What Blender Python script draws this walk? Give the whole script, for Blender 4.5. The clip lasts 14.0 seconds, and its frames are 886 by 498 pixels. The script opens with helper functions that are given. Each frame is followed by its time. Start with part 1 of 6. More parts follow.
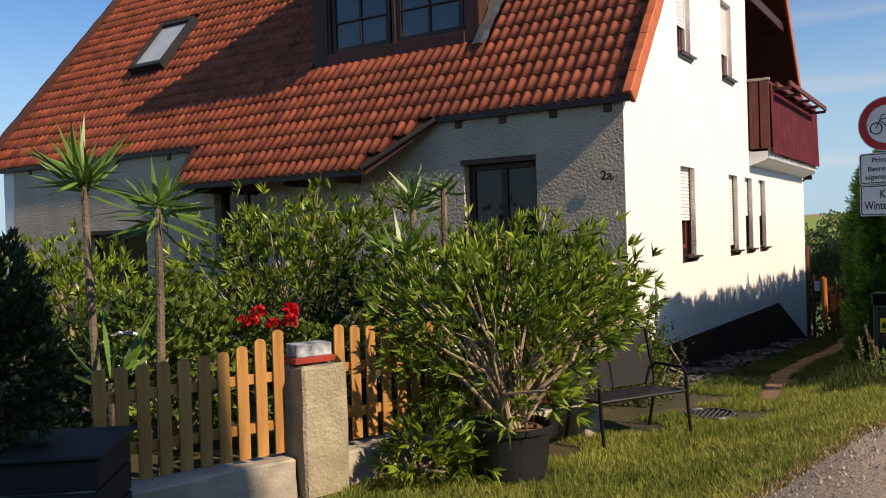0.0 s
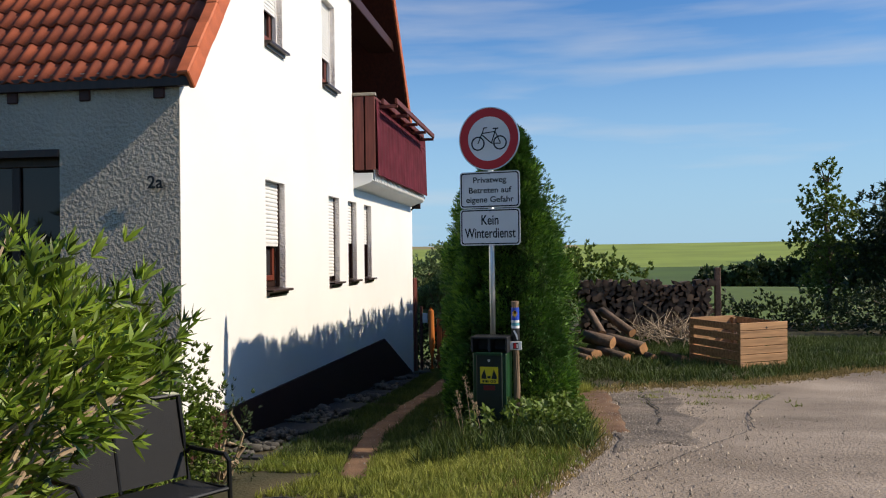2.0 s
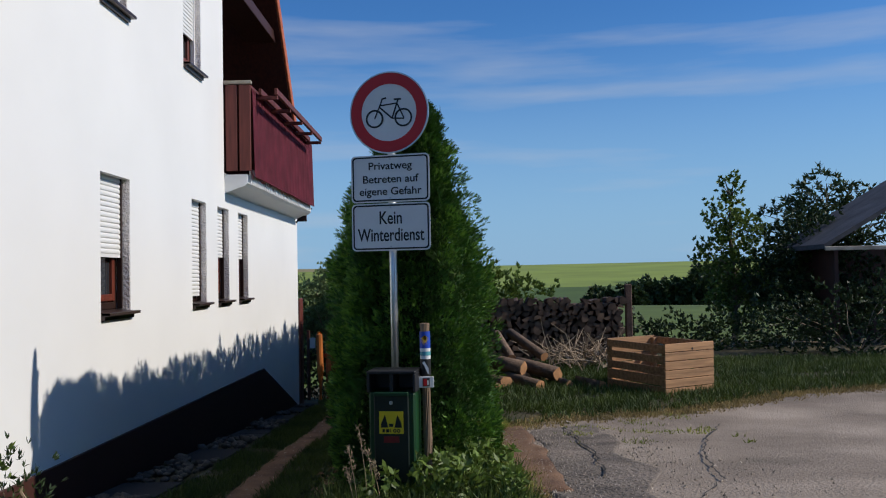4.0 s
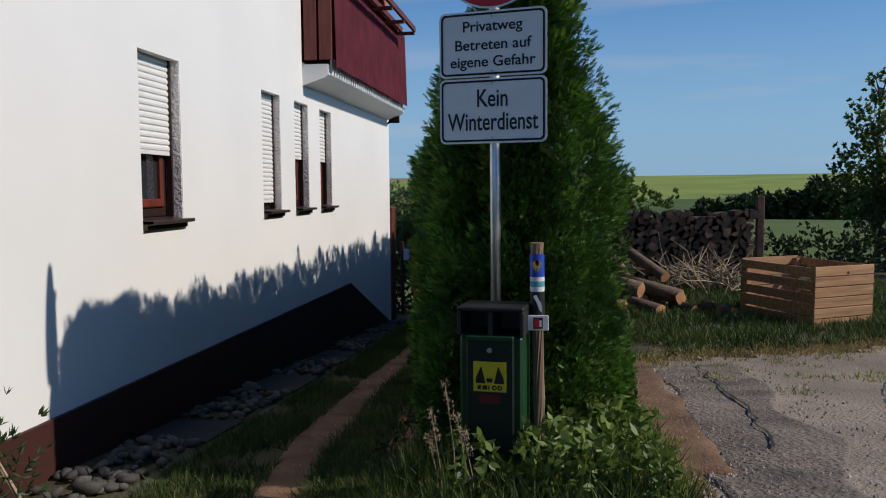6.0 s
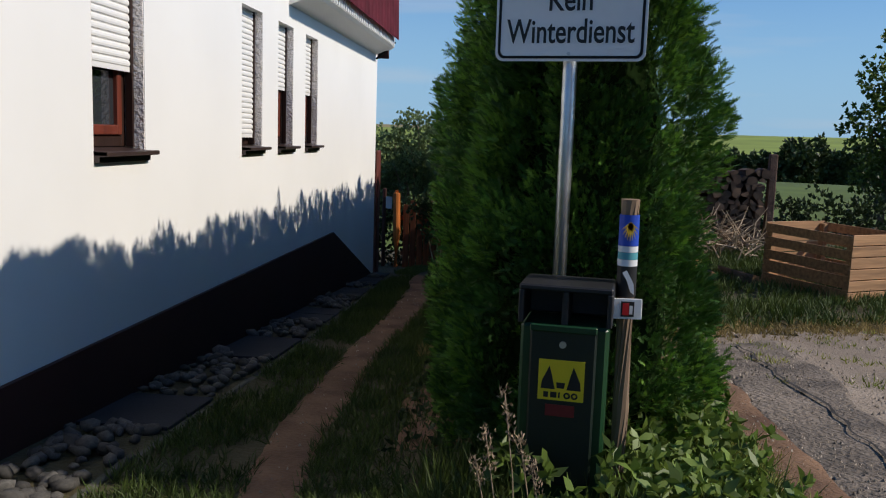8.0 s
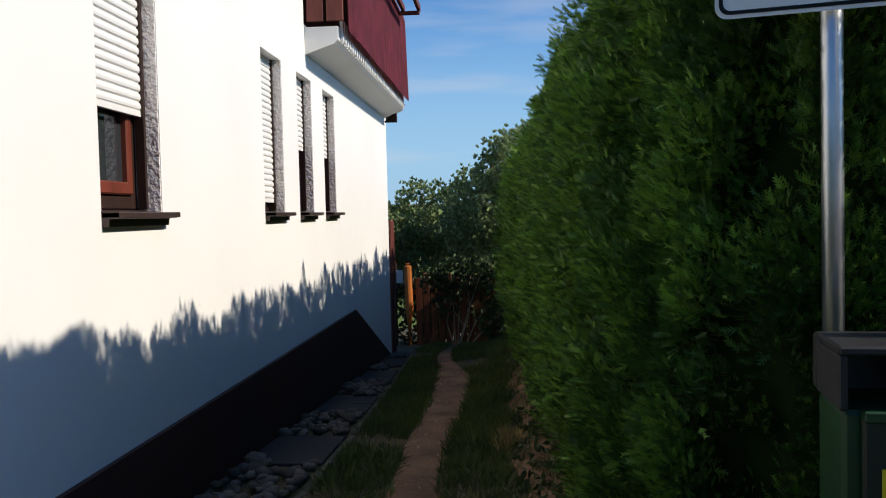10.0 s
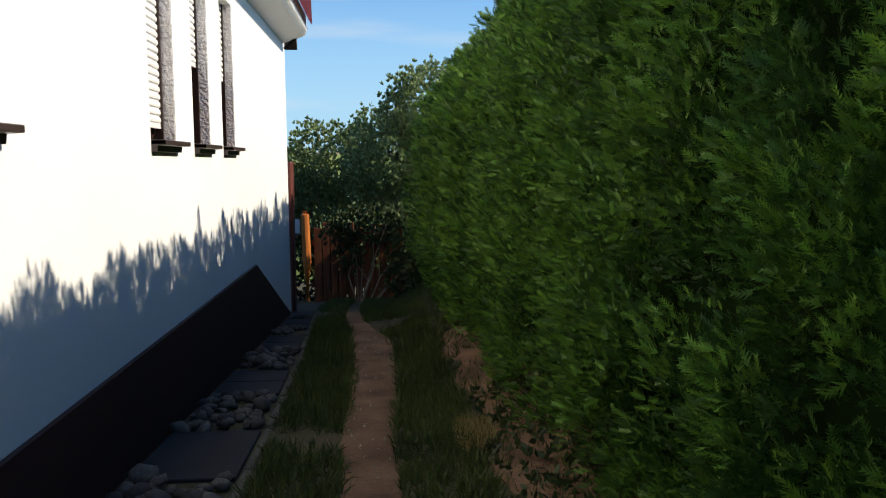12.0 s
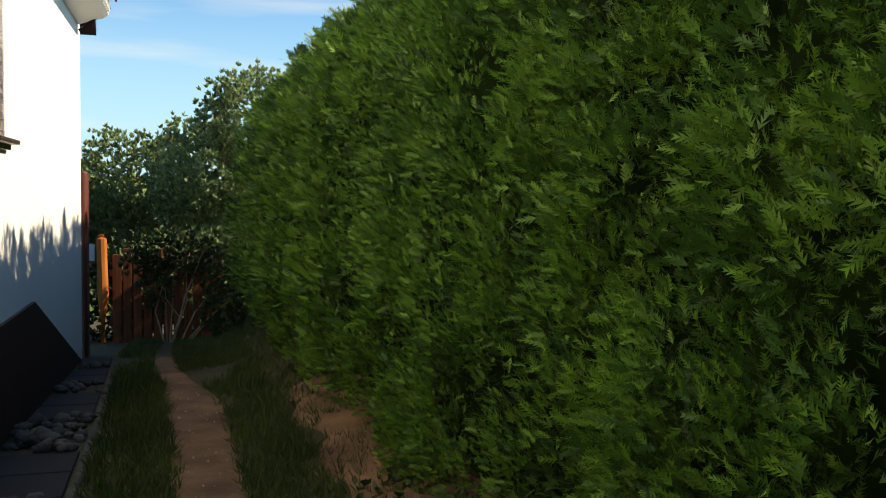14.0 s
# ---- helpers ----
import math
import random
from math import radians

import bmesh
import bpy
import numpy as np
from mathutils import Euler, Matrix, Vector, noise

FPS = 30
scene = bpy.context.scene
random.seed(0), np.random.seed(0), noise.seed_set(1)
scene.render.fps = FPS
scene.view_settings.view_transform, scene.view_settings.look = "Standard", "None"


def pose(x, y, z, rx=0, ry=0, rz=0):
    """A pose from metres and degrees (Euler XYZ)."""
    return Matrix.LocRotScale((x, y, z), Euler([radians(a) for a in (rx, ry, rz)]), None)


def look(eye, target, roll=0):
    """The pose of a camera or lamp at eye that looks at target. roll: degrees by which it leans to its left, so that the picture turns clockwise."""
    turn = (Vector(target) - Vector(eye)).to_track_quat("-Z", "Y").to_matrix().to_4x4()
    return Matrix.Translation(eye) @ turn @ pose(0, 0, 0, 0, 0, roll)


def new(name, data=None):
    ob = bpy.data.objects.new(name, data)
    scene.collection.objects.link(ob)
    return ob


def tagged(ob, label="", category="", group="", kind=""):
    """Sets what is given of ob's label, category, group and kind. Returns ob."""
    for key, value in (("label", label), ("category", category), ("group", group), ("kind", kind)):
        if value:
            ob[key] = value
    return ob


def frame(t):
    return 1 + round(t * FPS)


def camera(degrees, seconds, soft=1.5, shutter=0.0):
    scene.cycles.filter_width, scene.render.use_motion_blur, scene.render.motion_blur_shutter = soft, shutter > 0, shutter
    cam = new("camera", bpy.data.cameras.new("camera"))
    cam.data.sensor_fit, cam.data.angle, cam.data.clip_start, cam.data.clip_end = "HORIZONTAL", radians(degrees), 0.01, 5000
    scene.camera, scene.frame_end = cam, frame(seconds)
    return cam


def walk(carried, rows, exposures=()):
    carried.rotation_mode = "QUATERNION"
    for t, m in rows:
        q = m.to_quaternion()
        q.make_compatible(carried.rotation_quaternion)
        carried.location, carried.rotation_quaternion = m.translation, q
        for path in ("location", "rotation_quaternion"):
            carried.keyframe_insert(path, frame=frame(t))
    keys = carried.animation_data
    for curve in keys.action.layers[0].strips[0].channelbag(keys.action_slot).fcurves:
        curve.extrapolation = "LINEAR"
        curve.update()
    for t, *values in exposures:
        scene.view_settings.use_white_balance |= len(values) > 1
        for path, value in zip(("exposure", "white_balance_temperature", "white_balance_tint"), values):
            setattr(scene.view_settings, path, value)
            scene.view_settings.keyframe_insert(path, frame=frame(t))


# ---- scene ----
cam = camera(55.0, 14.0, 1.1)
PATH = [
    (0, (3.731, -10.235, 2.886), (2.664, -8.543, 2.857), -1.8),
    (0.5, (3.731, -9.651, 2.858), (2.696, -7.94, 2.839), -0.7),
    (1, (3.634, -8.867, 2.867), (2.78, -7.058, 2.856), -0.6),
    (1.5, (3.6, -8.173, 2.86), (3.003, -6.264, 2.859), -0.2),
    (2, (3.523, -7.612, 2.866), (3.254, -5.63, 2.883), -0.7),
    (2.2, (3.482, -7.347, 2.875), (3.349, -5.352, 2.903), -0.4),
    (4.3, (3.288, -5.419, 2.758), (3.275, -3.421, 2.841), -1.1),
    (4.5, (3.294, -5.243, 2.765), (3.266, -3.247, 2.88), -1.3),
    (5, (3.315, -4.771, 2.745), (3.167, -2.781, 2.884), -0.9),
    (5.5, (3.2, -4.343, 2.747), (2.995, -2.354, 2.732), -0.4),
    (6, (3.17, -3.993, 2.721), (2.922, -2.013, 2.578), -0.5),
    (6.5, (3.114, -3.711, 2.701), (2.829, -1.738, 2.541), -0.8),
    (7, (2.981, -3.422, 2.683), (2.803, -1.438, 2.496), 0.8),
    (7.5, (2.902, -3.115, 2.689), (2.75, -1.131, 2.489), 1.3),
    (8, (2.679, -2.814, 2.645), (2.506, -0.839, 2.383), 1.9),
    (8.5, (2.519, -2.552, 2.633), (2.301, -0.592, 2.297), 2.1),
    (9, (2.327, -2.305, 2.551), (2.076, -0.333, 2.329), 1.7),
    (9.2, (2.224, -2.168, 2.514), (2.035, -0.183, 2.36), -0.8),
    (11.3, (1.629, -0.742, 2.362), (1.624, 1.257, 2.3), 0.3),
    (11.5, (1.57, -0.576, 2.342), (1.616, 1.421, 2.241), 0.2),
    (12, (1.413, -0.162, 2.33), (1.553, 1.822, 2.126), -0.5),
    (12.5, (1.288, 0.271, 2.3), (1.367, 2.256, 2.07), -1.7),
    (13, (1.219, 0.851, 2.231), (1.441, 2.829, 2.032), -0.5),
    (13.5, (1.174, 1.215, 2.207), (1.569, 3.167, 2.017), -0.0),
    (14, (1.195, 1.663, 2.162), (1.777, 3.573, 2.033), 1.1),
]
EXPOSURES = [(0, .22, 8600, 18), (2.2, .08, 7200, 12), (4.3, -.36, 6450, 12), (5.5, -.43, 6600, 12), (7.5, -.26, 6750, 12), (9.2, -.04, 6850, 12), (11.3, .24, 7150, 10), (12.5, .45, 7550, 9), (14, .68, 8800, 7)]
walk(cam, [(t, look(e, g, r)) for t, e, g, r in PATH], EXPOSURES)

# ---- light ----
SUN_EL, SUN_AZ = radians(37.0), radians(-5.0)
sun_dir = Vector((math.cos(SUN_EL) * math.cos(SUN_AZ), math.cos(SUN_EL) * math.sin(SUN_AZ), math.sin(SUN_EL)))
sun = new("sun", bpy.data.lights.new("sun", "SUN"))
sun.data.energy, sun.data.angle, sun.data.color = 4.5, radians(0.55), (1.0, 0.945, 0.85)
sun.matrix_world = look(sun_dir * 60, (0, 0, 0))

world = bpy.data.worlds.new("sky")
scene.world = world
world.use_nodes = True
wt = world.node_tree
wt.nodes.clear()
w_out = wt.nodes.new("ShaderNodeOutputWorld")
w_bg = wt.nodes.new("ShaderNodeBackground")
w_sky = wt.nodes.new("ShaderNodeTexSky")
w_sky.sky_type, w_sky.sun_disc = "NISHITA", False
w_sky.sun_elevation, w_sky.sun_rotation = SUN_EL, radians(95.0)
w_sky.air_density, w_sky.dust_density, w_sky.ozone_density = 1.0, 0.3, 2.0
# thin streaks of high cloud
w_co = wt.nodes.new("ShaderNodeTexCoord")
w_map = wt.nodes.new("ShaderNodeMapping")
w_map.inputs["Scale"].default_value = (1.6, 1.6, 14.0)
w_map.inputs["Rotation"].default_value = (radians(4), radians(3), 0)
w_noise = wt.nodes.new("ShaderNodeTexNoise")
w_noise.inputs["Scale"].default_value, w_noise.inputs["Detail"].default_value = 1.3, 5
w_ramp = wt.nodes.new("ShaderNodeValToRGB")
w_ramp.color_ramp.elements[0].position, w_ramp.color_ramp.elements[1].position = 0.54, 0.80
w_mix = wt.nodes.new("ShaderNodeMix")
w_mix.data_type = "RGBA"
w_mix.inputs[7].default_value = (6.5, 7.0, 7.8, 1)
w_scale = wt.nodes.new("ShaderNodeMath")
w_scale.operation = "MULTIPLY"
w_scale.inputs[1].default_value = 0.55
wt.links.new(w_co.outputs["Generated"], w_map.inputs["Vector"])
wt.links.new(w_map.outputs[0], w_noise.inputs["Vector"])
wt.links.new(w_noise.outputs[0], w_ramp.inputs[0])
wt.links.new(w_ramp.outputs[0], w_scale.inputs[0])
wt.links.new(w_scale.outputs[0], w_mix.inputs[0])
w_hue = wt.nodes.new("ShaderNodeHueSaturation")
w_hue.inputs["Saturation"].default_value = 1.2
w_tint = wt.nodes.new("ShaderNodeMix")
w_tint.data_type, w_tint.blend_type = "RGBA", "MULTIPLY"
w_tint.inputs[0].default_value = 1.0
w_tint.inputs[7].default_value = (0.66, 1.08, 1.50, 1)
wt.links.new(w_sky.outputs[0], w_hue.inputs["Color"])
wt.links.new(w_hue.outputs[0], w_tint.inputs[6])
# pale haze low over the horizon
w_sep = wt.nodes.new("ShaderNodeSeparateXYZ")
w_low = wt.nodes.new("ShaderNodeMapRange")
w_low.interpolation_type = "SMOOTHSTEP"
w_low.inputs[1].default_value, w_low.inputs[2].default_value = 0.0, 0.30
w_low.inputs[3].default_value, w_low.inputs[4].default_value = 0.85, 0.0
w_haze = wt.nodes.new("ShaderNodeMix")
w_haze.data_type = "RGBA"
w_haze.inputs[7].default_value = (3.4, 5.9, 8.9, 1)
wt.links.new(w_co.outputs["Generated"], w_sep.inputs[0])
wt.links.new(w_sep.outputs["Z"], w_low.inputs[0])
wt.links.new(w_low.outputs[0], w_haze.inputs[0])
wt.links.new(w_tint.outputs[2], w_haze.inputs[6])
wt.links.new(w_haze.outputs[2], w_mix.inputs[6])
wt.links.new(w_mix.outputs[2], w_bg.inputs[0])
w_bg.inputs[1].default_value = 0.094
wt.links.new(w_bg.outputs[0], w_out.inputs[0])


# ---- materials ----
def mat(name, base, rough=0.7, var=0.25, scale=6.0, fine=60.0, bump=0.15, metal=0.0, second=None, spec=0.4, per_object=0.0, per_island=0.0, dist=0.01, translucent=0.0):
    """A procedural surface: two scales of colour variation, relief and, if wanted, a difference from piece to piece."""
    m = bpy.data.materials.new(name)
    m.use_nodes = True
    nt = m.node_tree
    b = nt.nodes["Principled BSDF"]
    b.inputs["Roughness"].default_value, b.inputs["Metallic"].default_value = rough, metal
    b.inputs["Specular IOR Level"].default_value = spec
    co = nt.nodes.new("ShaderNodeTexCoord")
    n1 = nt.nodes.new("ShaderNodeTexNoise")
    n1.inputs["Scale"].default_value, n1.inputs["Detail"].default_value = scale, 4
    n2 = nt.nodes.new("ShaderNodeTexNoise")
    n2.inputs["Scale"].default_value, n2.inputs["Detail"].default_value = fine, 3
    nt.links.new(co.outputs["Object"], n1.inputs["Vector"])
    nt.links.new(co.outputs["Object"], n2.inputs["Vector"])
    mix = nt.nodes.new("ShaderNodeMix")
    mix.data_type = "RGBA"
    lo = [c * (1 - var) for c in base]
    hi = second or [min(1, c * (1 + var)) for c in base]
    mix.inputs[6].default_value, mix.inputs[7].default_value = (*lo, 1), (*hi, 1)
    ramp = nt.nodes.new("ShaderNodeMapRange")
    ramp.inputs[1].default_value, ramp.inputs[2].default_value = 0.3, 0.7
    nt.links.new(n1.outputs[0], ramp.inputs[0])
    nt.links.new(ramp.outputs[0], mix.inputs[0])
    hsv = nt.nodes.new("ShaderNodeHueSaturation")
    nt.links.new(mix.outputs[2], hsv.inputs["Color"])
    amount = nt.nodes.new("ShaderNodeMath")
    amount.operation = "MULTIPLY_ADD"
    amount.inputs[1].default_value, amount.inputs[2].default_value = var * 0.9, 1 - var * 0.45
    nt.links.new(n2.outputs[0], amount.inputs[0])
    last = amount.outputs[0]
    for k, node, socket in ((per_object, "ShaderNodeObjectInfo", "Random"), (per_island, "ShaderNodeNewGeometry", "Random Per Island")):
        if k:
            info = nt.nodes.new(node)
            spread = nt.nodes.new("ShaderNodeMath")
            spread.operation = "MULTIPLY_ADD"
            spread.inputs[1].default_value, spread.inputs[2].default_value = 2 * k, 1 - k
            nt.links.new(info.outputs[socket], spread.inputs[0])
            times = nt.nodes.new("ShaderNodeMath")
            times.operation = "MULTIPLY"
            nt.links.new(last, times.inputs[0])
            nt.links.new(spread.outputs[0], times.inputs[1])
            last = times.outputs[0]
    nt.links.new(last, hsv.inputs["Value"])
    nt.links.new(hsv.outputs[0], b.inputs["Base Color"])
    if bump:
        bp = nt.nodes.new("ShaderNodeBump")
        bp.inputs["Strength"].default_value, bp.inputs["Distance"].default_value = bump, dist
        nt.links.new(n2.outputs[0], bp.inputs["Height"])
        nt.links.new(bp.outputs[0], b.inputs["Normal"])
    if translucent:
        tr = nt.nodes.new("ShaderNodeBsdfTranslucent")
        sh = nt.nodes.new("ShaderNodeMixShader")
        sh.inputs[0].default_value = translucent
        nt.links.new(hsv.outputs[0], tr.inputs["Color"])
        nt.links.new(b.outputs[0], sh.inputs[1])
        nt.links.new(tr.outputs[0], sh.inputs[2])
        nt.links.new(sh.outputs[0], nt.nodes["Material Output"].inputs["Surface"])
    return m


def wood(name, base, rough=0.6, var=0.3, axis=2, grain=9.0, per_object=0.12):
    """Planed wood: the noise is drawn out along the board."""
    m = mat(name, base, rough, var, 3.0, 40.0, 0.12, per_object=per_object)
    nt = m.node_tree
    mp = nt.nodes.new("ShaderNodeMapping")
    s = [grain, grain, grain]
    s[axis] = 0.7
    mp.inputs["Scale"].default_value = s
    co = next(n for n in nt.nodes if n.type == "TEX_COORD")
    nt.links.new(co.outputs["Object"], mp.inputs["Vector"])
    for n in nt.nodes:
        if n.type == "TEX_NOISE":
            nt.links.new(mp.outputs[0], n.inputs["Vector"])
            n.inputs["Scale"].default_value = 2.2 if n.inputs["Scale"].default_value < 10 else 6.0
    return m


def glass_dark(name, tint=(0.03, 0.035, 0.04), rough=0.03):
    m = bpy.data.materials.new(name)
    m.use_nodes = True
    b = m.node_tree.nodes["Principled BSDF"]
    b.inputs["Base Color"].default_value = (*tint, 1)
    b.inputs["Roughness"].default_value = rough
    b.inputs["Specular IOR Level"].default_value = 1.0
    return m


PLASTER = mat("white_plaster", (0.80, 0.79, 0.76), 0.85, 0.035, 0.6, 180.0, 0.12, dist=0.003)
ROUGHCAST = mat("grey_roughcast", (0.46, 0.395, 0.31), 0.9, 0.16, 1.5, 26.0, 1.0, dist=0.035)
PLINTH = mat("brown_plinth_paint", (0.056, 0.017, 0.011), 0.7, 0.15, 1.2, 90.0, 0.2, dist=0.004)
TILE = mat("clay_tile", (0.26, 0.055, 0.025), 0.62, 0.3, 5.0, 70.0, 0.25, second=(0.38, 0.088, 0.034), per_object=0.28, per_island=0.28, dist=0.004)
TILE_EDGE = mat("clay_verge", (0.48, 0.12, 0.045), 0.6, 0.25, 4.0, 60.0, 0.2, dist=0.004)
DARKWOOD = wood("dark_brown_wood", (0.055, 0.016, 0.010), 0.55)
FRAMEWOOD = wood("red_brown_frame", (0.16, 0.035, 0.020), 0.4)
DARKFRAME = wood("dark_frame", (0.030, 0.014, 0.010), 0.45)
REDBOARD = wood("balcony_board", (0.13, 0.030, 0.022), 0.6)
SCREEN = mat("wine_screen", (0.20, 0.030, 0.050), 0.75, 0.25, 3.0, 60.0, 0.2)
SHUTTER = mat("shutter_plastic", (0.78, 0.77, 0.74), 0.45, 0.04, 1.0, 40.0, 0.03)
REVEAL = mat("rough_reveal", (0.80, 0.74, 0.70), 0.95, 0.10, 8.0, 38.0, 1.0, dist=0.035)
SILL = mat("brown_sill", (0.045, 0.028, 0.024), 0.35, 0.2, 3.0, 50.0, 0.05)
PANE = glass_dark("window_pane")
DOORPANE = glass_dark("door_pane", (0.02, 0.016, 0.014))
DOORPANE.node_tree.nodes["Principled BSDF"].inputs["Specular IOR Level"].default_value = 0.35
CONCRETE = mat("concrete", (0.36, 0.315, 0.25), 0.9, 0.38, 3.0, 45.0, 0.5, dist=0.012)
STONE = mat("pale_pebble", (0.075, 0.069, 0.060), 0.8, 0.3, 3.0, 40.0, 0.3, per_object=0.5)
PILLAR = mat("sandstone", (0.34, 0.29, 0.20), 0.92, 0.3, 3.5, 38.0, 0.8, second=(0.42, 0.36, 0.24), dist=0.02)
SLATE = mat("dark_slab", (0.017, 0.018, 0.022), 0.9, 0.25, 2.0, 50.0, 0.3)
ASPHALT = mat("worn_asphalt", (0.265, 0.205, 0.150), 0.92, 0.28, 0.8, 40.0, 1.0, second=(0.39, 0.31, 0.235), dist=0.02)
ASPHALT2 = mat("broken_asphalt", (0.145, 0.115, 0.090), 0.95, 0.35, 2.2, 28.0, 1.0, second=(0.25, 0.20, 0.155), dist=0.03)
def crazed(m, scale, width, amount):
    """Fine cracks in broad patches of a surface, sunk and darker."""
    nt = m.node_tree
    b = nt.nodes["Principled BSDF"]
    co = next(n for n in nt.nodes if n.type == "TEX_COORD")
    warp = nt.nodes.new("ShaderNodeTexNoise")
    warp.inputs["Scale"].default_value = 3.0
    bend = nt.nodes.new("ShaderNodeMix")
    bend.data_type, bend.blend_type = "RGBA", "ADD"
    bend.inputs[0].default_value = 0.16
    vor = nt.nodes.new("ShaderNodeTexVoronoi")
    vor.feature = "DISTANCE_TO_EDGE"
    vor.inputs["Scale"].default_value = scale
    edge = nt.nodes.new("ShaderNodeMapRange")
    edge.inputs[1].default_value, edge.inputs[2].default_value = 0.0, width
    edge.inputs[3].default_value, edge.inputs[4].default_value = 1.0, 0.0
    where = nt.nodes.new("ShaderNodeTexNoise")
    where.inputs["Scale"].default_value = 0.55
    mask = nt.nodes.new("ShaderNodeMapRange")
    mask.inputs[1].default_value, mask.inputs[2].default_value = 0.46, 0.60
    mask.inputs[4].default_value = amount
    both = nt.nodes.new("ShaderNodeMath")
    both.operation = "MULTIPLY"
    dark = nt.nodes.new("ShaderNodeMix")
    dark.data_type = "RGBA"
    dark.inputs[7].default_value = (0.05, 0.042, 0.034, 1)
    for a, c in ((co.outputs["Object"], warp.inputs["Vector"]), (co.outputs["Object"], bend.inputs[6]), (warp.outputs["Color"], bend.inputs[7]), (bend.outputs[2], vor.inputs["Vector"]), (vor.outputs["Distance"], edge.inputs[0]),
                 (co.outputs["Object"], where.inputs["Vector"]), (where.outputs[0], mask.inputs[0]), (edge.outputs[0], both.inputs[0]), (mask.outputs[0], both.inputs[1]), (both.outputs[0], dark.inputs[0])):
        nt.links.new(a, c)
    nt.links.new(b.inputs["Base Color"].links[0].from_socket, dark.inputs[6])
    nt.links.new(dark.outputs[2], b.inputs["Base Color"])


crazed(ASPHALT, 7.0, 0.05, 0.35)
crazed(ASPHALT2, 8.0, 0.06, 0.6)
DIRT = mat("path_dirt", (0.15, 0.075, 0.040), 0.95, 0.4, 2.5, 40.0, 0.8, second=(0.23, 0.130, 0.072), dist=0.015)
SOIL = mat("turf_soil", (0.055, 0.056, 0.022), 0.95, 0.4, 1.5, 30.0, 0.8, second=(0.085, 0.066, 0.030), dist=0.02)
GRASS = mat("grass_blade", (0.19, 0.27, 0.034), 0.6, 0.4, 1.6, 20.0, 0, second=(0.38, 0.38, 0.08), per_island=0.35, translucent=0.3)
# Lush dark green; beside the path its extra darkness is painted shade.
LUSHSHADEGRASS = mat("lush_shade_grass_blade", (0.048, 0.088, 0.014), 0.6, 0.35, 1.2, 20.0, 0, second=(0.088, 0.122, 0.024), per_island=0.35, translucent=0.25)
DRYGRASS = mat("dry_grass", (0.30, 0.22, 0.085), 0.8, 0.3, 2.0, 20.0, 0, per_island=0.3, translucent=0.2)
THUJA = mat("thuja_spray", (0.036, 0.104, 0.016), 0.55, 0.35, 1.3, 14.0, 0, second=(0.064, 0.158, 0.021), per_island=0.35, translucent=0.15)
THUJA_TIP = mat("thuja_tip", (0.110, 0.250, 0.027), 0.5, 0.3, 1.3, 14.0, 0, second=(0.175, 0.33, 0.042), per_island=0.3, translucent=0.2)
# Near-black green: the shade between the hedge's sprays, painted on a solid core.
CORE = mat("inner_shade", (0.010, 0.020, 0.006), 1.0, 0.4, 6.0, 40.0, 0.0, spec=0.0)
OLEANDER = mat("oleander_leaf", (0.085, 0.165, 0.016), 0.36, 0.35, 1.5, 12.0, 0, second=(0.25, 0.34, 0.035), per_island=0.75, translucent=0.33, spec=0.5)
LEAF = mat("garden_leaf", (0.11, 0.18, 0.030), 0.5, 0.35, 1.0, 10.0, 0, second=(0.17, 0.24, 0.045), per_island=0.4, translucent=0.3)
FRUITLEAF = mat("fruit_leaf", (0.23, 0.32, 0.12), 0.45, 0.3, 1.0, 10.0, 0, second=(0.34, 0.42, 0.19), per_island=0.45, translucent=0.4)
# Dark leaf green, with shade put into it for shrubs in shady spots.
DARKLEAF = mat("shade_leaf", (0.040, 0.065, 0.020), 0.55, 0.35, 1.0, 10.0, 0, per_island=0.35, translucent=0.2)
YUCCA = mat("yucca_leaf", (0.10, 0.19, 0.035), 0.4, 0.25, 2.0, 12.0, 0, per_island=0.3, translucent=0.15)
BARK = mat("bark", (0.16, 0.12, 0.08), 0.95, 0.35, 4.0, 30.0, 0.9, dist=0.02)
TWIG = mat("pale_twig", (0.34, 0.25, 0.16), 0.85, 0.3, 4.0, 30.0, 0.3)
RED = mat("red_petal", (0.60, 0.012, 0.020), 0.5, 0.2, 5.0, 20.0, 0, per_island=0.2, translucent=0.2)
FENCE = wood("oiled_fence", (0.46, 0.22, 0.065), 0.5, 0.25)
CRATE = wood("crate_board", (0.36, 0.195, 0.092), 0.75, 0.35, axis=0, per_object=0.15)
LOGBARK = mat("log_bark", (0.09, 0.055, 0.04), 0.95, 0.4, 5.0, 30.0, 0.8, per_object=0.3, per_island=0.3, dist=0.02)
CUTBARK = mat("fresh_bark", (0.16, 0.105, 0.07), 0.95, 0.4, 5.0, 30.0, 0.8, per_object=0.25, dist=0.02)
CUTEND = mat("fresh_cut", (0.42, 0.21, 0.09), 0.8, 0.3, 8.0, 40.0, 0.2)
LOGEND = mat("log_end", (0.13, 0.08, 0.05), 0.85, 0.35, 8.0, 40.0, 0.3, per_object=0.3, per_island=0.35)
STEEL = mat("galvanised_steel", (0.52, 0.54, 0.55), 0.38, 0.12, 6.0, 50.0, 0.05, metal=0.9)
BLACKMETAL = mat("black_metal", (0.009, 0.009, 0.010), 0.4, 0.2, 6.0, 60.0, 0.05, metal=0.2)
BLACKPLASTIC = mat("black_plastic", (0.016, 0.016, 0.017), 0.5, 0.2, 4.0, 60.0, 0.1)
SIGNWHITE = mat("sign_white", (0.72, 0.72, 0.71), 0.45, 0.05, 2.0, 40.0, 0.02)
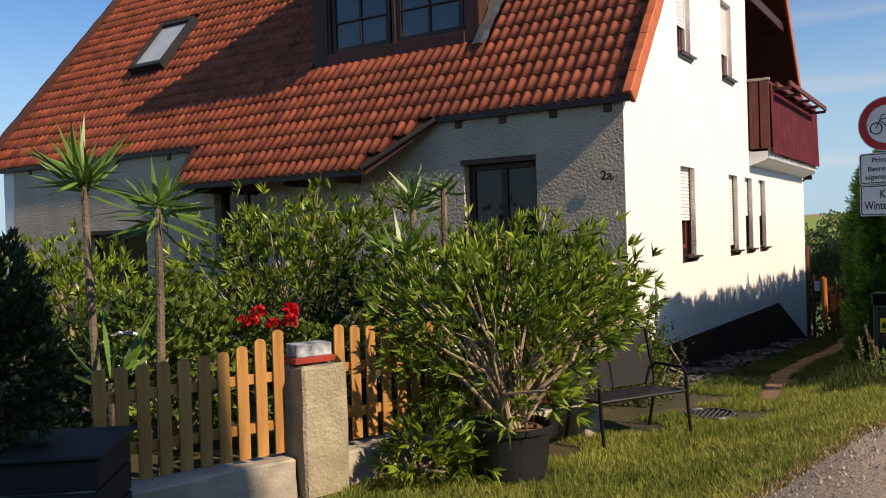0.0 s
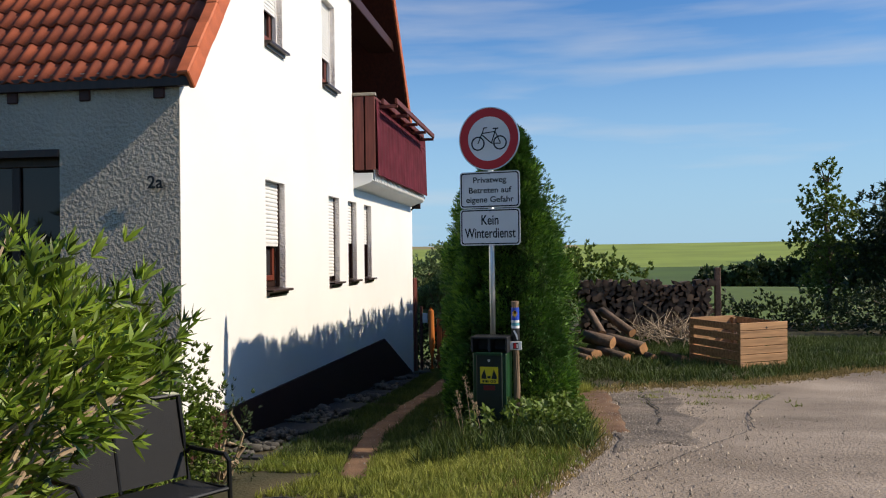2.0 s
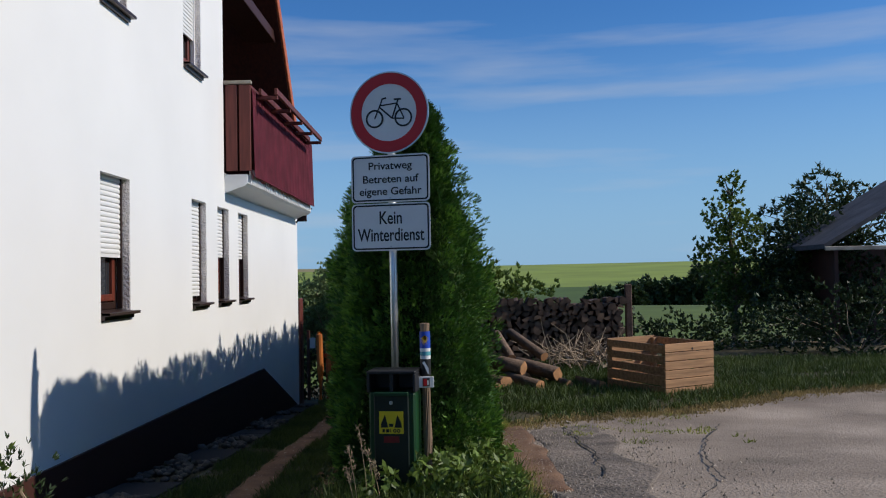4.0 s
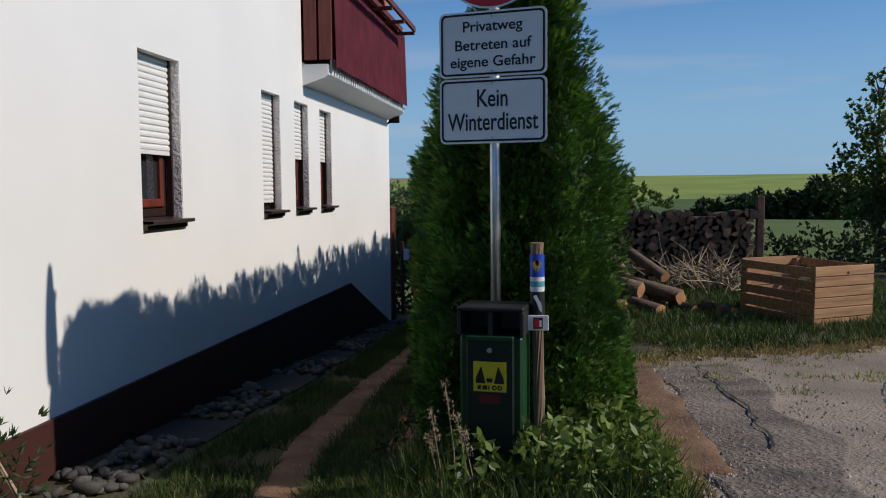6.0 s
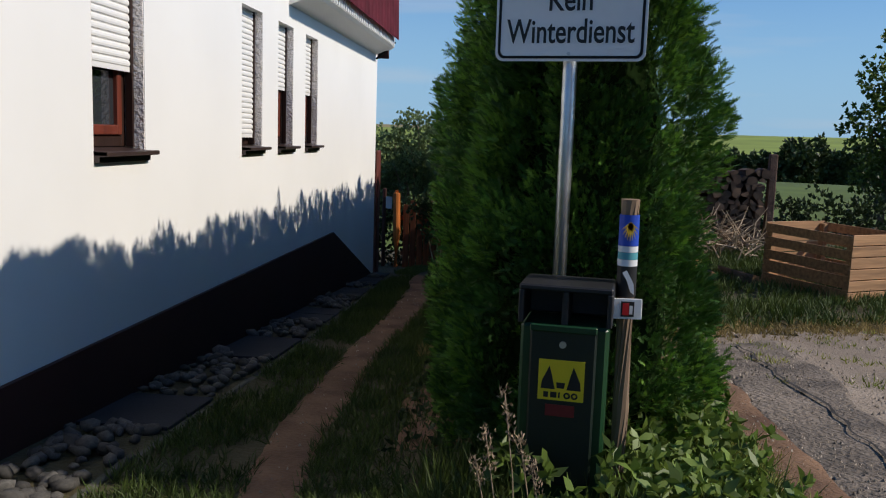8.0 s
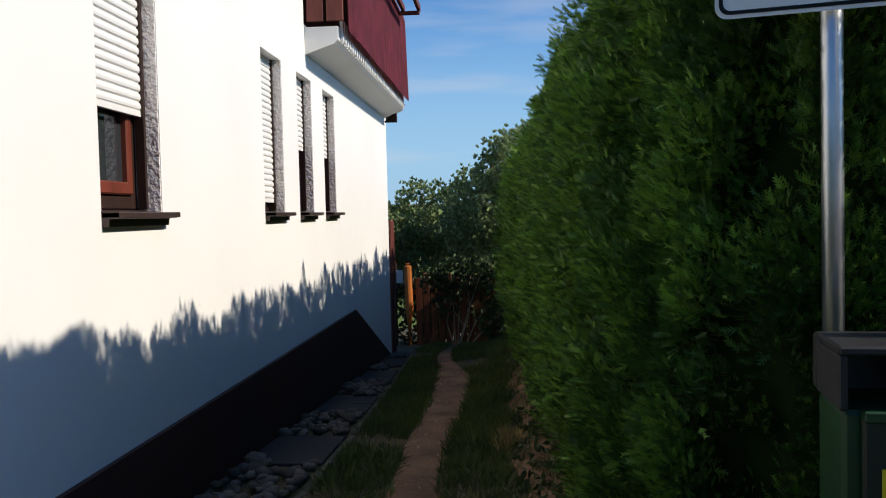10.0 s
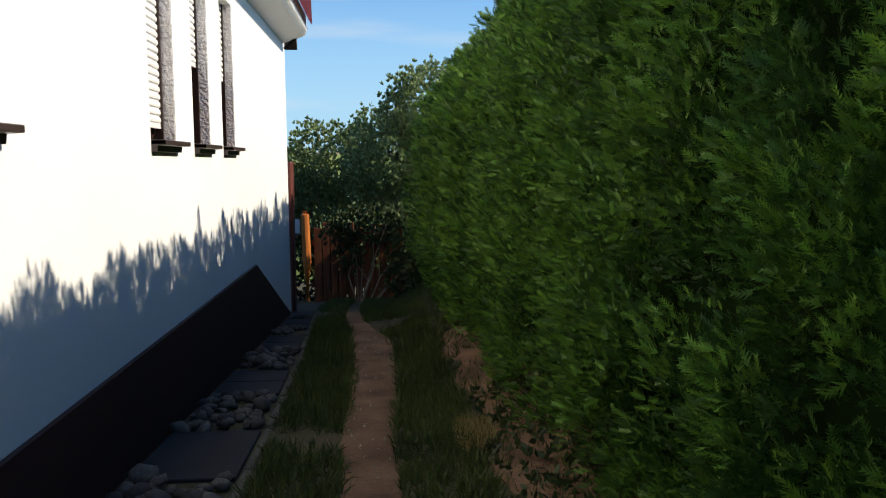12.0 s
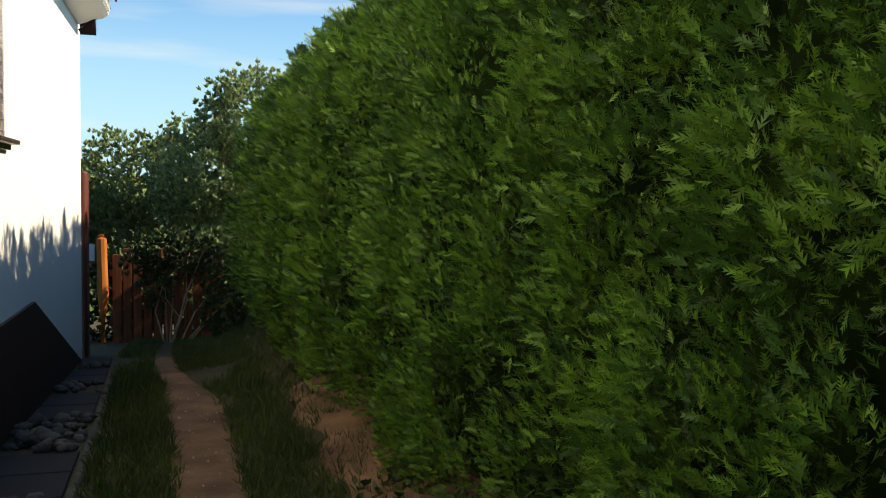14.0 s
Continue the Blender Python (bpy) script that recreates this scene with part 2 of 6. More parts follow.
SIGNRED = mat("sign_red", (0.50, 0.010, 0.014), 0.4, 0.06, 2.0, 40.0, 0.02)
SIGNBLACK = mat("sign_black", (0.012, 0.012, 0.012), 0.5, 0.05, 2.0, 40.0, 0)
GREENPAINT = mat("green_bin", (0.008, 0.045, 0.014), 0.42, 0.2, 4.0, 50.0, 0.08)
DARKGREEN = mat("dark_green_bin", (0.008, 0.016, 0.011), 0.45, 0.2, 4.0, 50.0, 0.08)
YELLOW = mat("yellow_sticker", (0.75, 0.55, 0.02), 0.45, 0.08, 3.0, 30.0, 0)
BLUE = mat("blue_sticker", (0.012, 0.06, 0.42), 0.45, 0.1, 3.0, 30.0, 0)
TEAL = mat("teal_sticker", (0.08, 0.32, 0.36), 0.45, 0.1, 3.0, 30.0, 0)
STICK = wood("weathered_stake", (0.20, 0.135, 0.085), 0.85, 0.35)
ORANGEWOOD = wood("orange_post", (0.54, 0.16, 0.03), 0.55, 0.3)
SHEDROOF = mat("shed_roof", (0.09, 0.085, 0.085), 0.85, 0.3, 2.0, 40.0, 0.4)
KERB = mat("mossy_kerb", (0.075, 0.073, 0.055), 0.95, 0.35, 4.0, 40.0, 0.5)
# The post's orange wood darkened: the gate's shade is in this colour.
GATEWOOD = wood("old_shaded_gate_board", (0.17, 0.050, 0.016), 0.7, 0.45)
FIELD_A = mat("field_green", (0.21, 0.265, 0.040), 0.95, 0.2, 0.02, 0.6, 0)
FIELD_B = mat("field_dark_green", (0.060, 0.10, 0.012), 0.95, 0.2, 0.03, 0.6, 0)
FIELD_C = mat("field_straw", (0.26, 0.21, 0.09), 0.95, 0.15, 0.02, 0.6, 0)
FIELD_D = mat("meadow", (0.08, 0.115, 0.014), 0.95, 0.3, 0.15, 3.0, 0)


# ---- building helpers ----
rng = np.random.default_rng(7)


def part(name, bm, material, parent=None, label="", smooth=False):
    """Links a bmesh (or a mesh) as one object, under its thing if one is given."""
    if isinstance(bm, bpy.types.Mesh):
        me = bm
    else:
        bmesh.ops.recalc_face_normals(bm, faces=bm.faces)
        me = bpy.data.meshes.new(name)
        bm.to_mesh(me)
        bm.free()
    if smooth:
        me.polygons.foreach_set("use_smooth", [True] * len(me.polygons))
    if material and not me.materials:
        me.materials.append(material)
    ob = new(name, me)
    if parent:
        ob.parent = parent
    if label:
        ob["label"] = label
    return ob


def thing(name, m=None, label="", category="", group="", kind=""):
    ob = new(name)
    ob.empty_display_size = 0.2
    if m is not None:
        ob.matrix_world = m
    return tagged(ob, label, category, group, kind)


def box(lo, hi, bevel=0.0, bm=None, m=None):
    bm = bm or bmesh.new()
    c = [(a + b) / 2 for a, b in zip(lo, hi)]
    s = [abs(b - a) for a, b in zip(lo, hi)]
    made = bmesh.ops.create_cube(bm, size=1.0, matrix=(m or Matrix()) @ Matrix.Translation(c) @ Matrix.Diagonal((*s, 1)))
    if bevel:
        edges = list({e for v in made["verts"] for e in v.link_edges})
        bmesh.ops.bevel(bm, geom=edges, offset=bevel, segments=1, affect="EDGES")
    return bm


def cyl(a, b, r0, r1=None, n=12, bm=None, caps=True):
    """A round bar from a to b."""
    bm = bm or bmesh.new()
    a, b = Vector(a), Vector(b)
    d = b - a
    m = Matrix.Translation((a + b) / 2) @ d.to_track_quat("Z", "Y").to_matrix().to_4x4()
    bmesh.ops.create_cone(bm, cap_ends=caps, segments=n, radius1=r0, radius2=r0 if r1 is None else r1, depth=d.length, matrix=m)
    return bm


def tube(points, r, n=8, bm=None):
    """A bent tube through points; r is one radius or one a point."""
    bm = bm or bmesh.new()
    pts = [Vector(p) for p in points]
    rs = [r] * len(pts) if isinstance(r, (int, float)) else r
    rings = []
    for i, p in enumerate(pts):
        d = (pts[min(i + 1, len(pts) - 1)] - pts[max(i - 1, 0)]).normalized()
        q = d.to_track_quat("Z", "Y")
        rings.append([bm.verts.new(p + q @ Vector((rs[i] * math.cos(2 * math.pi * k / n), rs[i] * math.sin(2 * math.pi * k / n), 0))) for k in range(n)])
    for a, b in zip(rings, rings[1:]):
        for k in range(n):
            bm.faces.new((a[k], a[(k + 1) % n], b[(k + 1) % n], b[k]))
    bm.faces.new(rings[0][::-1])
    bm.faces.new(rings[-1])
    return bm


def prism(outline, depth, axis="y", bm=None, at=0.0):
    """An outline (u, v) pushed along an axis from `at` to `at + depth`; for axis y: (x, z), for x: (y, z), for z: (x, y)."""
    bm = bm or bmesh.new()
    put = {"y": lambda u, v, w: (u, w, v), "x": lambda u, v, w: (w, u, v), "z": lambda u, v, w: (u, v, w)}[axis]
    a = [bm.verts.new(put(u, v, at)) for u, v in outline]
    b = [bm.verts.new(put(u, v, at + depth)) for u, v in outline]
    bm.faces.new(a)
    bm.faces.new(b[::-1])
    for i in range(len(a)):
        j = (i + 1) % len(a)
        bm.faces.new((a[i], b[i], b[j], a[j]))
    return bm


def arrays(name, verts, faces, material):
    """A mesh from numpy arrays of places and of triangles or quads."""
    me = bpy.data.meshes.new(name)
    k = faces.shape[1]
    me.vertices.add(len(verts))
    me.vertices.foreach_set("co", np.ascontiguousarray(verts, dtype=np.float32).ravel())
    me.loops.add(faces.size)
    me.loops.foreach_set("vertex_index", np.ascontiguousarray(faces, dtype=np.int32).ravel())
    me.polygons.add(len(faces))
    me.polygons.foreach_set("loop_start", np.arange(0, faces.size, k, dtype=np.int32))
    me.update(calc_edges=True)
    me.validate()
    if material:
        me.materials.append(material)
    return me


def unit(v):
    return v / np.maximum(np.linalg.norm(v, axis=-1, keepdims=True), 1e-6)


def leaves(name, at, out, length, width, material, blades=1, spread=0.6, droop=0.2, seed=1, curl=0.15):
    """Many small leaves: at each place a tuft of blades that point about `out`; each is a bent strip of four triangles with a point."""
    g = np.random.default_rng(seed)
    at, out = np.repeat(at, blades, 0), np.repeat(out, blades, 0)
    n = len(at)
    d = unit(out + g.normal(0, spread, (n, 3)) + np.array([0, 0, -droop]))
    side = unit(np.cross(d, g.normal(0, 1, (n, 3))))
    up = np.cross(side, d)
    ln = (length * g.uniform(0.6, 1.25, n))[:, None]
    wd = (width * g.uniform(0.7, 1.2, n))[:, None]
    bend = (curl * g.uniform(-1, 1, n))[:, None] * ln
    v = np.stack([at - side * wd * 0.15, at + side * wd * 0.15,
                  at + d * ln * 0.45 + side * wd * 0.5 + up * bend * 0.5, at + d * ln * 0.45 - side * wd * 0.5 + up * bend * 0.5,
                  at + d * ln - up * bend * 0.4], 1).reshape(-1, 3)
    base = (np.arange(n) * 5)[:, None]
    f = np.concatenate([base + np.array([[0, 1, 2]]), base + np.array([[0, 2, 3]]), base + np.array([[3, 2, 4]])], 1).reshape(-1, 3)
    return arrays(name, v, f, material)


def fronds(name, at, out, length, blade, material, seed=1, pairs=5, spread=0.25):
    """Many flat feathered sprays: a bent midrib with pairs of pointed scales along it, all in one plane."""
    g = np.random.default_rng(seed)
    n = len(at)
    d = unit(out + g.normal(0, spread, (n, 3)))
    side = unit(np.cross(d, g.normal(0, 1, (n, 3))))
    up = np.cross(side, d)
    size = g.uniform(0.65, 1.3, n)[:, None]
    bend = (g.uniform(-0.25, 0.25, n))[:, None]
    ln, bl = length * size, blade * size
    rib = [at + d * ln * (j / pairs) + up * ln * bend * (j / pairs) ** 2 for j in range(pairs + 1)]
    tips = []
    for j in range(pairs):
        w = bl * (1.0 - 0.55 * j / pairs) * g.uniform(0.75, 1.2, (n, 1))
        for s in (1, -1):
            tips.append(rib[j + 1] + d * w * 0.65 + side * s * w * 0.75 + up * w * g.uniform(-0.2, 0.2, (n, 1)))
    v = np.stack(rib + tips, 1).reshape(-1, 3)
    m = 3 * pairs + 1
    f = []
    for j in range(pairs):
        f += [(j, j + 1, pairs + 1 + 2 * j), (j + 1, j, pairs + 2 + 2 * j)]
    f = ((np.arange(n) * m)[:, None, None] + np.array(f)[None]).reshape(-1, 3)
    return arrays(name, v, f, material)


def smooth01(a, b, x):
    t = min(1, max(0, (x - a) / (b - a)))
    return t * t * (3 - 2 * t)


def ground_z(x, y):
    """The lie of the land: it falls away along the house, and the road lies higher than the strip at the wall."""
    left = 0.95 if y < -1 else 0.95 - 0.05 * (y + 1) / 2 if y < 1 else 0.90 - 0.07 * (y - 1) - 0.0 if y < 12.8 else 0.075 - 0.12 * (min(y, 20) - 12.8)
    right = 1.2 - 0.035 * y if y < 0 else 1.2 - 0.07 * y if y < 5 else 0.85 + 0.005 * (min(y, 16) - 5)
    right -= 0.06 * max(0, min(y, 60) - 16)
    s = smooth01(1.5, 3.3, x)
    z = left + (right - left) * s
    if x < -0.5 and y < 0:
        z = 0.95
    if y > 16:
        left2 = -0.8 - 0.04 * (min(y, 60) - 20) if y > 20 else left
        z = left2 + (right - left2) * s
    return z


def lift(x, y, dz=0.0):
    return Vector((x, y, ground_z(x, y) + dz))


# ---- land ----
def land_z(x, y):
    """The whole land out to the horizon: a shallow valley behind the place, then a long low rise of fields."""
    r = math.hypot(x - 2, y - 5)
    near = ground_z(max(-20, min(20, x)), max(-25, min(24, y)))
    if r < 26:
        return near
    k = smooth01(26, 130, r)
    a = math.atan2(y, x)
    hill = -5 * smooth01(26, 160, r) + 19.5 * smooth01(170, 900, r) + 1.5 * math.sin(3 * a) * smooth01(200, 500, r)
    return near * (1 - k) + hill * k


def axis_steps(lo, hi, near_lo, near_hi, step):
    out = list(np.arange(near_lo, near_hi + 1e-6, step))
    for end, sgn in ((hi, 1), (lo, -1)):
        p, s, ext = (near_hi if sgn > 0 else near_lo), step, []
        while sgn * (end - p) > 0:
            s *= 1.14
            p += sgn * s
            ext.append(p)
        out = out + ext if sgn > 0 else ext[::-1] + out
    return out


def field_of(x, y):
    """Which crop covers a spot: broad strips on the far slope."""
    r = math.hypot(x, y)
    if r < 24:
        return 0
    if r < 75:
        return 4
    u = y * 0.9 - x * 0.25 + 14 * math.sin(x * 0.012)
    if u > 620:
        return 3 if x < 20 else 1
    if u > 330:
        return 1
    if u > 190:
        return 2
    if u > 120:
        return 1 if x > 40 else 2
    return 4


def build_land():
    xs = axis_steps(-1500, 1500, -4, 12, 0.25)
    ys = axis_steps(-1500, 1500, -12, 18, 0.25)
    v = [(x, y, land_z(x, y)) for y in ys for x in xs]
    n = len(xs)
    f = np.array([(j * n + i, j * n + i + 1, (j + 1) * n + i + 1, (j + 1) * n + i) for j in range(len(ys) - 1) for i in range(n - 1)])
    me = arrays("ground", np.array(v), f, SOIL)
    for m in (FIELD_A, FIELD_B, FIELD_C, FIELD_D):
        me.materials.append(m)
    va = np.array(v)
    mid = va[f].mean(1)
    me.polygons.foreach_set("material_index", np.array([field_of(x, y) for x, y, _ in mid], dtype=np.int32))
    me.polygons.foreach_set("use_smooth", np.ones(len(f), dtype=bool))
    return tagged(new("ground", me), "grassy ground falling away to fields and a low hill", "ground", kind="structure")


build_land()


def road_edge(y):
    """Where the worn asphalt begins beside the verge."""
    pts = [(-30, -1.5), (-12, 0.6), (-8, 1.6), (-5.2, 2.4), (-3, 2.85), (-2, 3.3), (-0.2, 3.78), (1.2, 3.9), (2.6, 3.86), (4.4, 3.82), (5.0, 4.2)]
    for (y0, x0), (y1, x1) in zip(pts, pts[1:]):
        if y <= y1:
            t = max(0, (y - y0) / (y1 - y0))
            return x0 + (x1 - x0) * t
    return 4.2


def road_end(x):
    """Where the asphalt stops towards the crate and the wood pile."""
    return 4.9 + 0.52 * (x - 4.0) + 0.15 * math.sin(1.7 * x)


def build_road():
    rows = np.arange(-30, 14, 0.2)
    cols = np.concatenate([np.arange(0, 8, 0.2), np.arange(8, 40, 1.6)])
    verts, faces = [], []
    n = len(cols)
    for y in rows:
        wob = 0.10 * noise.noise((0, y * 1.7, 0)) + 0.05 * noise.noise((3, y * 6, 0))
        for c in cols:
            x = road_edge(y) + wob + c
            yy = y
            dip = 0.014 if c > 0.05 else -0.02
            verts.append((x, yy, ground_z(x, yy) + dip + 0.012 * noise.noise((x * 0.7, yy * 0.7, 1))))
    for j in range(len(rows) - 1):
        for i in range(n - 1):
            a = verts[j * n + i]
            if rows[j + 1] > road_end(a[0]) + 0.12 * noise.noise((a[0] * 3, 7, 0)):
                continue
            faces.append((j * n + i, j * n + i + 1, (j + 1) * n + i + 1, (j + 1) * n + i))
    me = arrays("road", np.array(verts), np.array(faces), ASPHALT)
    me.polygons.foreach_set("use_smooth", np.ones(len(faces), dtype=bool))
    return tagged(new("road", me), "worn pale asphalt lane with crumbling edges", "road", kind="structure")


build_road()


def between(pts, y):
    """Straight steps between (y, value) pairs."""
    for (y0, a), (y1, b) in zip(pts, pts[1:]):
        if y <= y1:
            return a + (b - a) * max(0.0, (y - y0) / (y1 - y0))
    return pts[-1][1]


def path_mid(y):
    return between([(-0.6, 1.78), (0, 1.66), (1, 1.55), (2, 1.41), (3, 1.38), (5, 1.30), (7, 1.33), (9, 1.28), (10.4, 1.14), (11.2, 1.02), (12.6, 0.95)], y)


def path_wide(y):
    return between([(-0.6, 0.55), (0, 0.7), (3, 0.85), (5, 0.8), (7.3, 1.05), (9.3, 1.2), (10.4, 0.8), (12.6, 0.6)], y)


def build_path():
    verts, faces = [], []
    rows = np.arange(-0.6, 12.6, 0.12)
    cs = [-0.24, -0.17, -0.08, 0.0, 0.08, 0.17, 0.24]
    for y in rows:
        w = path_wide(y) * (1 + 0.2 * noise.noise((9, y * 1.3, 0)))
        for c in cs:
            x = path_mid(y) + c * w + 0.02 * noise.noise((c * 9, y * 5, 2))
            verts.append((x, y, ground_z(x, y) + (-0.015 if abs(c) > 0.2 else 0.012 + 0.008 * noise.noise((x * 6, y * 6, 0)))))
    n = len(cs)
    for j in range(len(rows) - 1):
        for i in range(n - 1):
            faces.append((j * n + i, j * n + i + 1, (j + 1) * n + i + 1, (j + 1) * n + i))
    me = arrays("footpath", np.array(verts), np.array(faces), DIRT)
    me.polygons.foreach_set("use_smooth", np.ones(len(faces), dtype=bool))
    return tagged(new("pavement", me), "trodden reddish dirt footpath between wall and hedge", "path", kind="structure")


build_path()

# ---- house ----
HOUSE_W, HOUSE_L = 13.2, 12.8
EAVE_Y, EAVE_Z, PITCH = -0.08, 4.63, 1.2
RIDGE_Y = 6.4


def roof_z(y):
    return EAVE_Z + PITCH * (min(y, 2 * RIDGE_Y - y) - EAVE_Y)


house = thing("house", label="white plastered house with a steep red tiled roof", category="house")


def wall_grid(us, vs, hole, put, t):
    """A wall of thickness t over the grid us x vs, left out where hole(u, v)."""
    bm = bmesh.new()
    seen = {}

    def vert(i, j, k):
        if (i, j, k) not in seen:
            seen[i, j, k] = bm.verts.new(put(us[i], vs[j], -t * k))
        return seen[i, j, k]

    def solid(i, j):
        return 0 <= i < len(us) - 1 and 0 <= j < len(vs) - 1 and not hole((us[i] + us[i + 1]) / 2, (vs[j] + vs[j + 1]) / 2)

    for i in range(len(us) - 1):
        for j in range(len(vs) - 1):
            if not solid(i, j):
                continue
            for k in (0, 1):
                bm.faces.new([vert(a, b, k) for a, b in ((i, j), (i + 1, j), (i + 1, j + 1), (i, j + 1))])
            for di, dj, e in ((-1, 0, ((i, j), (i, j + 1))), (1, 0, ((i + 1, j), (i + 1, j + 1))), (0, -1, ((i, j), (i + 1, j))), (0, 1, ((i, j + 1), (i + 1, j + 1)))):
                if not solid(i + di, j + dj):
                    (a, b), (c, d) = e
                    bm.faces.new((vert(a, b, 0), vert(c, d, 0), vert(c, d, 1), vert(a, b, 1)))
    return bm


# gable wall windows: y0, y1, sill z, top z, how far down the shutter comes
GABLE_WINDOWS = [(2.35, 3.10, 2.47, 3.83, 3.05), (5.22, 5.87, 2.47, 3.83, 2.60), (6.44, 7.06, 2.47, 3.83, 3.14), (7.63, 8.26, 2.47, 3.83, 3.14),
                 (2.36, 3.06, 5.52, 6.80, 6.02), (4.93, 5.69, 5.52, 6.88, 6.02)]
LOGGIA_Y, LOGGIA_Z = 6.82, 4.36
ys = sorted({0, HOUSE_L, LOGGIA_Y, *[a for w in GABLE_WINDOWS for a in w[:2]]})
zs = sorted({-0.6, 12.6, LOGGIA_Z, *[a for w in GABLE_WINDOWS for a in w[2:4]]})
bm = wall_grid(ys, zs, lambda y, z: any(a < y < b and c < z < d for a, b, c, d, _ in GABLE_WINDOWS) or (y > LOGGIA_Y and z > LOGGIA_Z), lambda u, v, w: (w, u, v), 0.36)
for s in (1, -1):
    no = Vector((0, -PITCH * s, 1)).normalized()
    bmesh.ops.bisect_plane(bm, geom=bm.verts[:] + bm.edges[:] + bm.faces[:], plane_co=(0, RIDGE_Y, roof_z(RIDGE_Y) - 0.12), plane_no=no, clear_outer=True)
part("wall_gable", bm, PLASTER, house)

# front wall, with the door and the windows behind the shrubs: x0, x1, z0, z1
FRONT_HOLES = [(-2.34, -1.22, 1.45, 3.89), (-10.8, -9.08, 2.0, 3.15), (-7.3, -6.1, 1.45, 3.84)]
xs = sorted({-HOUSE_W, -0.002, *[a for w in FRONT_HOLES for a in w[:2]]})
zs = sorted({0.3, 4.66, *[a for w in FRONT_HOLES for a in w[2:]]})
bm = wall_grid(xs, zs, lambda x, z: any(a < x < b and c < z < d for a, b, c, d in FRONT_HOLES), lambda u, v, w: (u, -0.005 - w, v), 0.36)
part("wall_front", bm, ROUGHCAST, house, "grey roughcast front wall")
part("wall_back", box((-HOUSE_W, HOUSE_L - 0.36, -0.6), (-0.36, HOUSE_L, 4.4)), PLASTER, house)
bm = prism([(0, -0.6), (HOUSE_L, -0.6), (HOUSE_L, 4.5), (RIDGE_Y, roof_z(RIDGE_Y) - 0.15), (0, 4.5)], 0.36, "x", at=-HOUSE_W - 0.36)
part("wall_side", bm, PLASTER, house)

# plinth: level top, cut off slantwise towards the far corner
bm = prism([(-0.012, 0.2), (12.75, -0.5), (12.75, 0.02), (9.25, 1.22), (-0.012, 1.275)], 0.028, "x", at=0.002)
bmesh.ops.bevel(bm, geom=bm.edges[:], offset=0.004, segments=1, affect="EDGES")
part("plinth", bm, PLINTH, house, "brown painted plinth")
part("plinth_front", box((-HOUSE_W, -0.02, 0.2), (0.012, -0.002, 1.275)), PLINTH, house)


def gable_window(y0, y1, z0, z1, zs):
    """A timber window set back in a roughcast reveal, its roller shutter half down, over a projecting sill."""
    w = part("window", box((-0.30, y0 - 0.01, z0 - 0.05), (-0.25, y1 + 0.01, z0 + 0.03)), DARKFRAME, house)
    # reveal lining
    part("reveal", box((-0.24, y1 - 0.012, z0), (-0.004, y1 - 0.001, z1)), REVEAL, w, "rough plaster reveal")
    part("reveal", box((-0.24, y0 + 0.001, z0), (-0.004, y0 + 0.012, z1)), REVEAL, w, "rough plaster reveal")
    bm = bmesh.new()
    for lo, hi in (((y0 + 0.012, z0 + 0.03), (y0 + 0.08, z1)), ((y1 - 0.08, z0 + 0.03), (y1 - 0.012, z1)), ((y0 + 0.08, z0 + 0.03), (y1 - 0.08, z0 + 0.10)), ((y0 + 0.08, z1 - 0.08), (y1 - 0.08, z1))):
        box((-0.21, lo[0], lo[1]), (-0.14, hi[0], hi[1]), 0.006, bm=bm)
    part("frame", bm, DARKFRAME, w, "dark brown window frame")
    bm = bmesh.new()
    for lo, hi in (((y0 + 0.09, z0 + 0.11), (y0 + 0.15, z1 - 0.09)), ((y1 - 0.15, z0 + 0.11), (y1 - 0.09, z1 - 0.09)), ((y0 + 0.15, z0 + 0.11), (y1 - 0.15, z0 + 0.18)), ((y0 + 0.15, z1 - 0.16), (y1 - 0.15, z1 - 0.09))):
        box((-0.185, lo[0], lo[1]), (-0.125, hi[0], hi[1]), 0.008, bm=bm)
    part("sash", bm, FRAMEWOOD, w, "red-brown timber sash")
    part("pane", box((-0.168, y0 + 0.15, z0 + 0.18), (-0.160, y1 - 0.15, z1 - 0.16)), PANE, w)
    # shutter of rounded slats
    bm = bmesh.new()
    z, prof = zs, []
    while z < z1:
        top = min(z + 0.052, z1)
        prof += [(-0.098, z + 0.003), (-0.088, z + 0.012), (-0.086, (z + top) / 2), (-0.089, top - 0.010), (-0.098, top - 0.002)]
        z += 0.052
    a = [bm.verts.new((x, y0 + 0.014, z)) for x, z in prof]
    b = [bm.verts.new((x, y1 - 0.014, z)) for x, z in prof]
    for i in range(len(a) - 1):
        bm.faces.new((a[i], b[i], b[i + 1], a[i + 1]))
    box((-0.115, y0 + 0.014, zs - 0.03), (-0.09, y1 - 0.014, zs + 0.004), bm=bm)
    part("roller_shutter", bm, SHUTTER, w, "white roller shutter pulled partly down")
    for y in (y0 + 0.013, y1 - 0.04):
        part("shutter_rail", box((-0.125, y, z0 + 0.03), (-0.075, y + 0.027, z1)), SHUTTER if z0 > 5 else DARKFRAME, w)
    bm = prism([(-0.24, z0 + 0.035), (0.088, z0 + 0.005), (0.088, z0 - 0.022), (0.040, z0 - 0.025), (0.036, z0 - 0.062), (-0.10, z0 - 0.062), (-0.24, z0 - 0.02)], y1 - y0 - 0.002, "y", at=y0 + 0.001)
    part("sill", bm, SILL, w, "dark brown window sill")
    bm = box((-0.002, y0 + 0.001, z0 - 0.020), (0.092, y1 + 0.035, z0 + 0.010), 0.004)
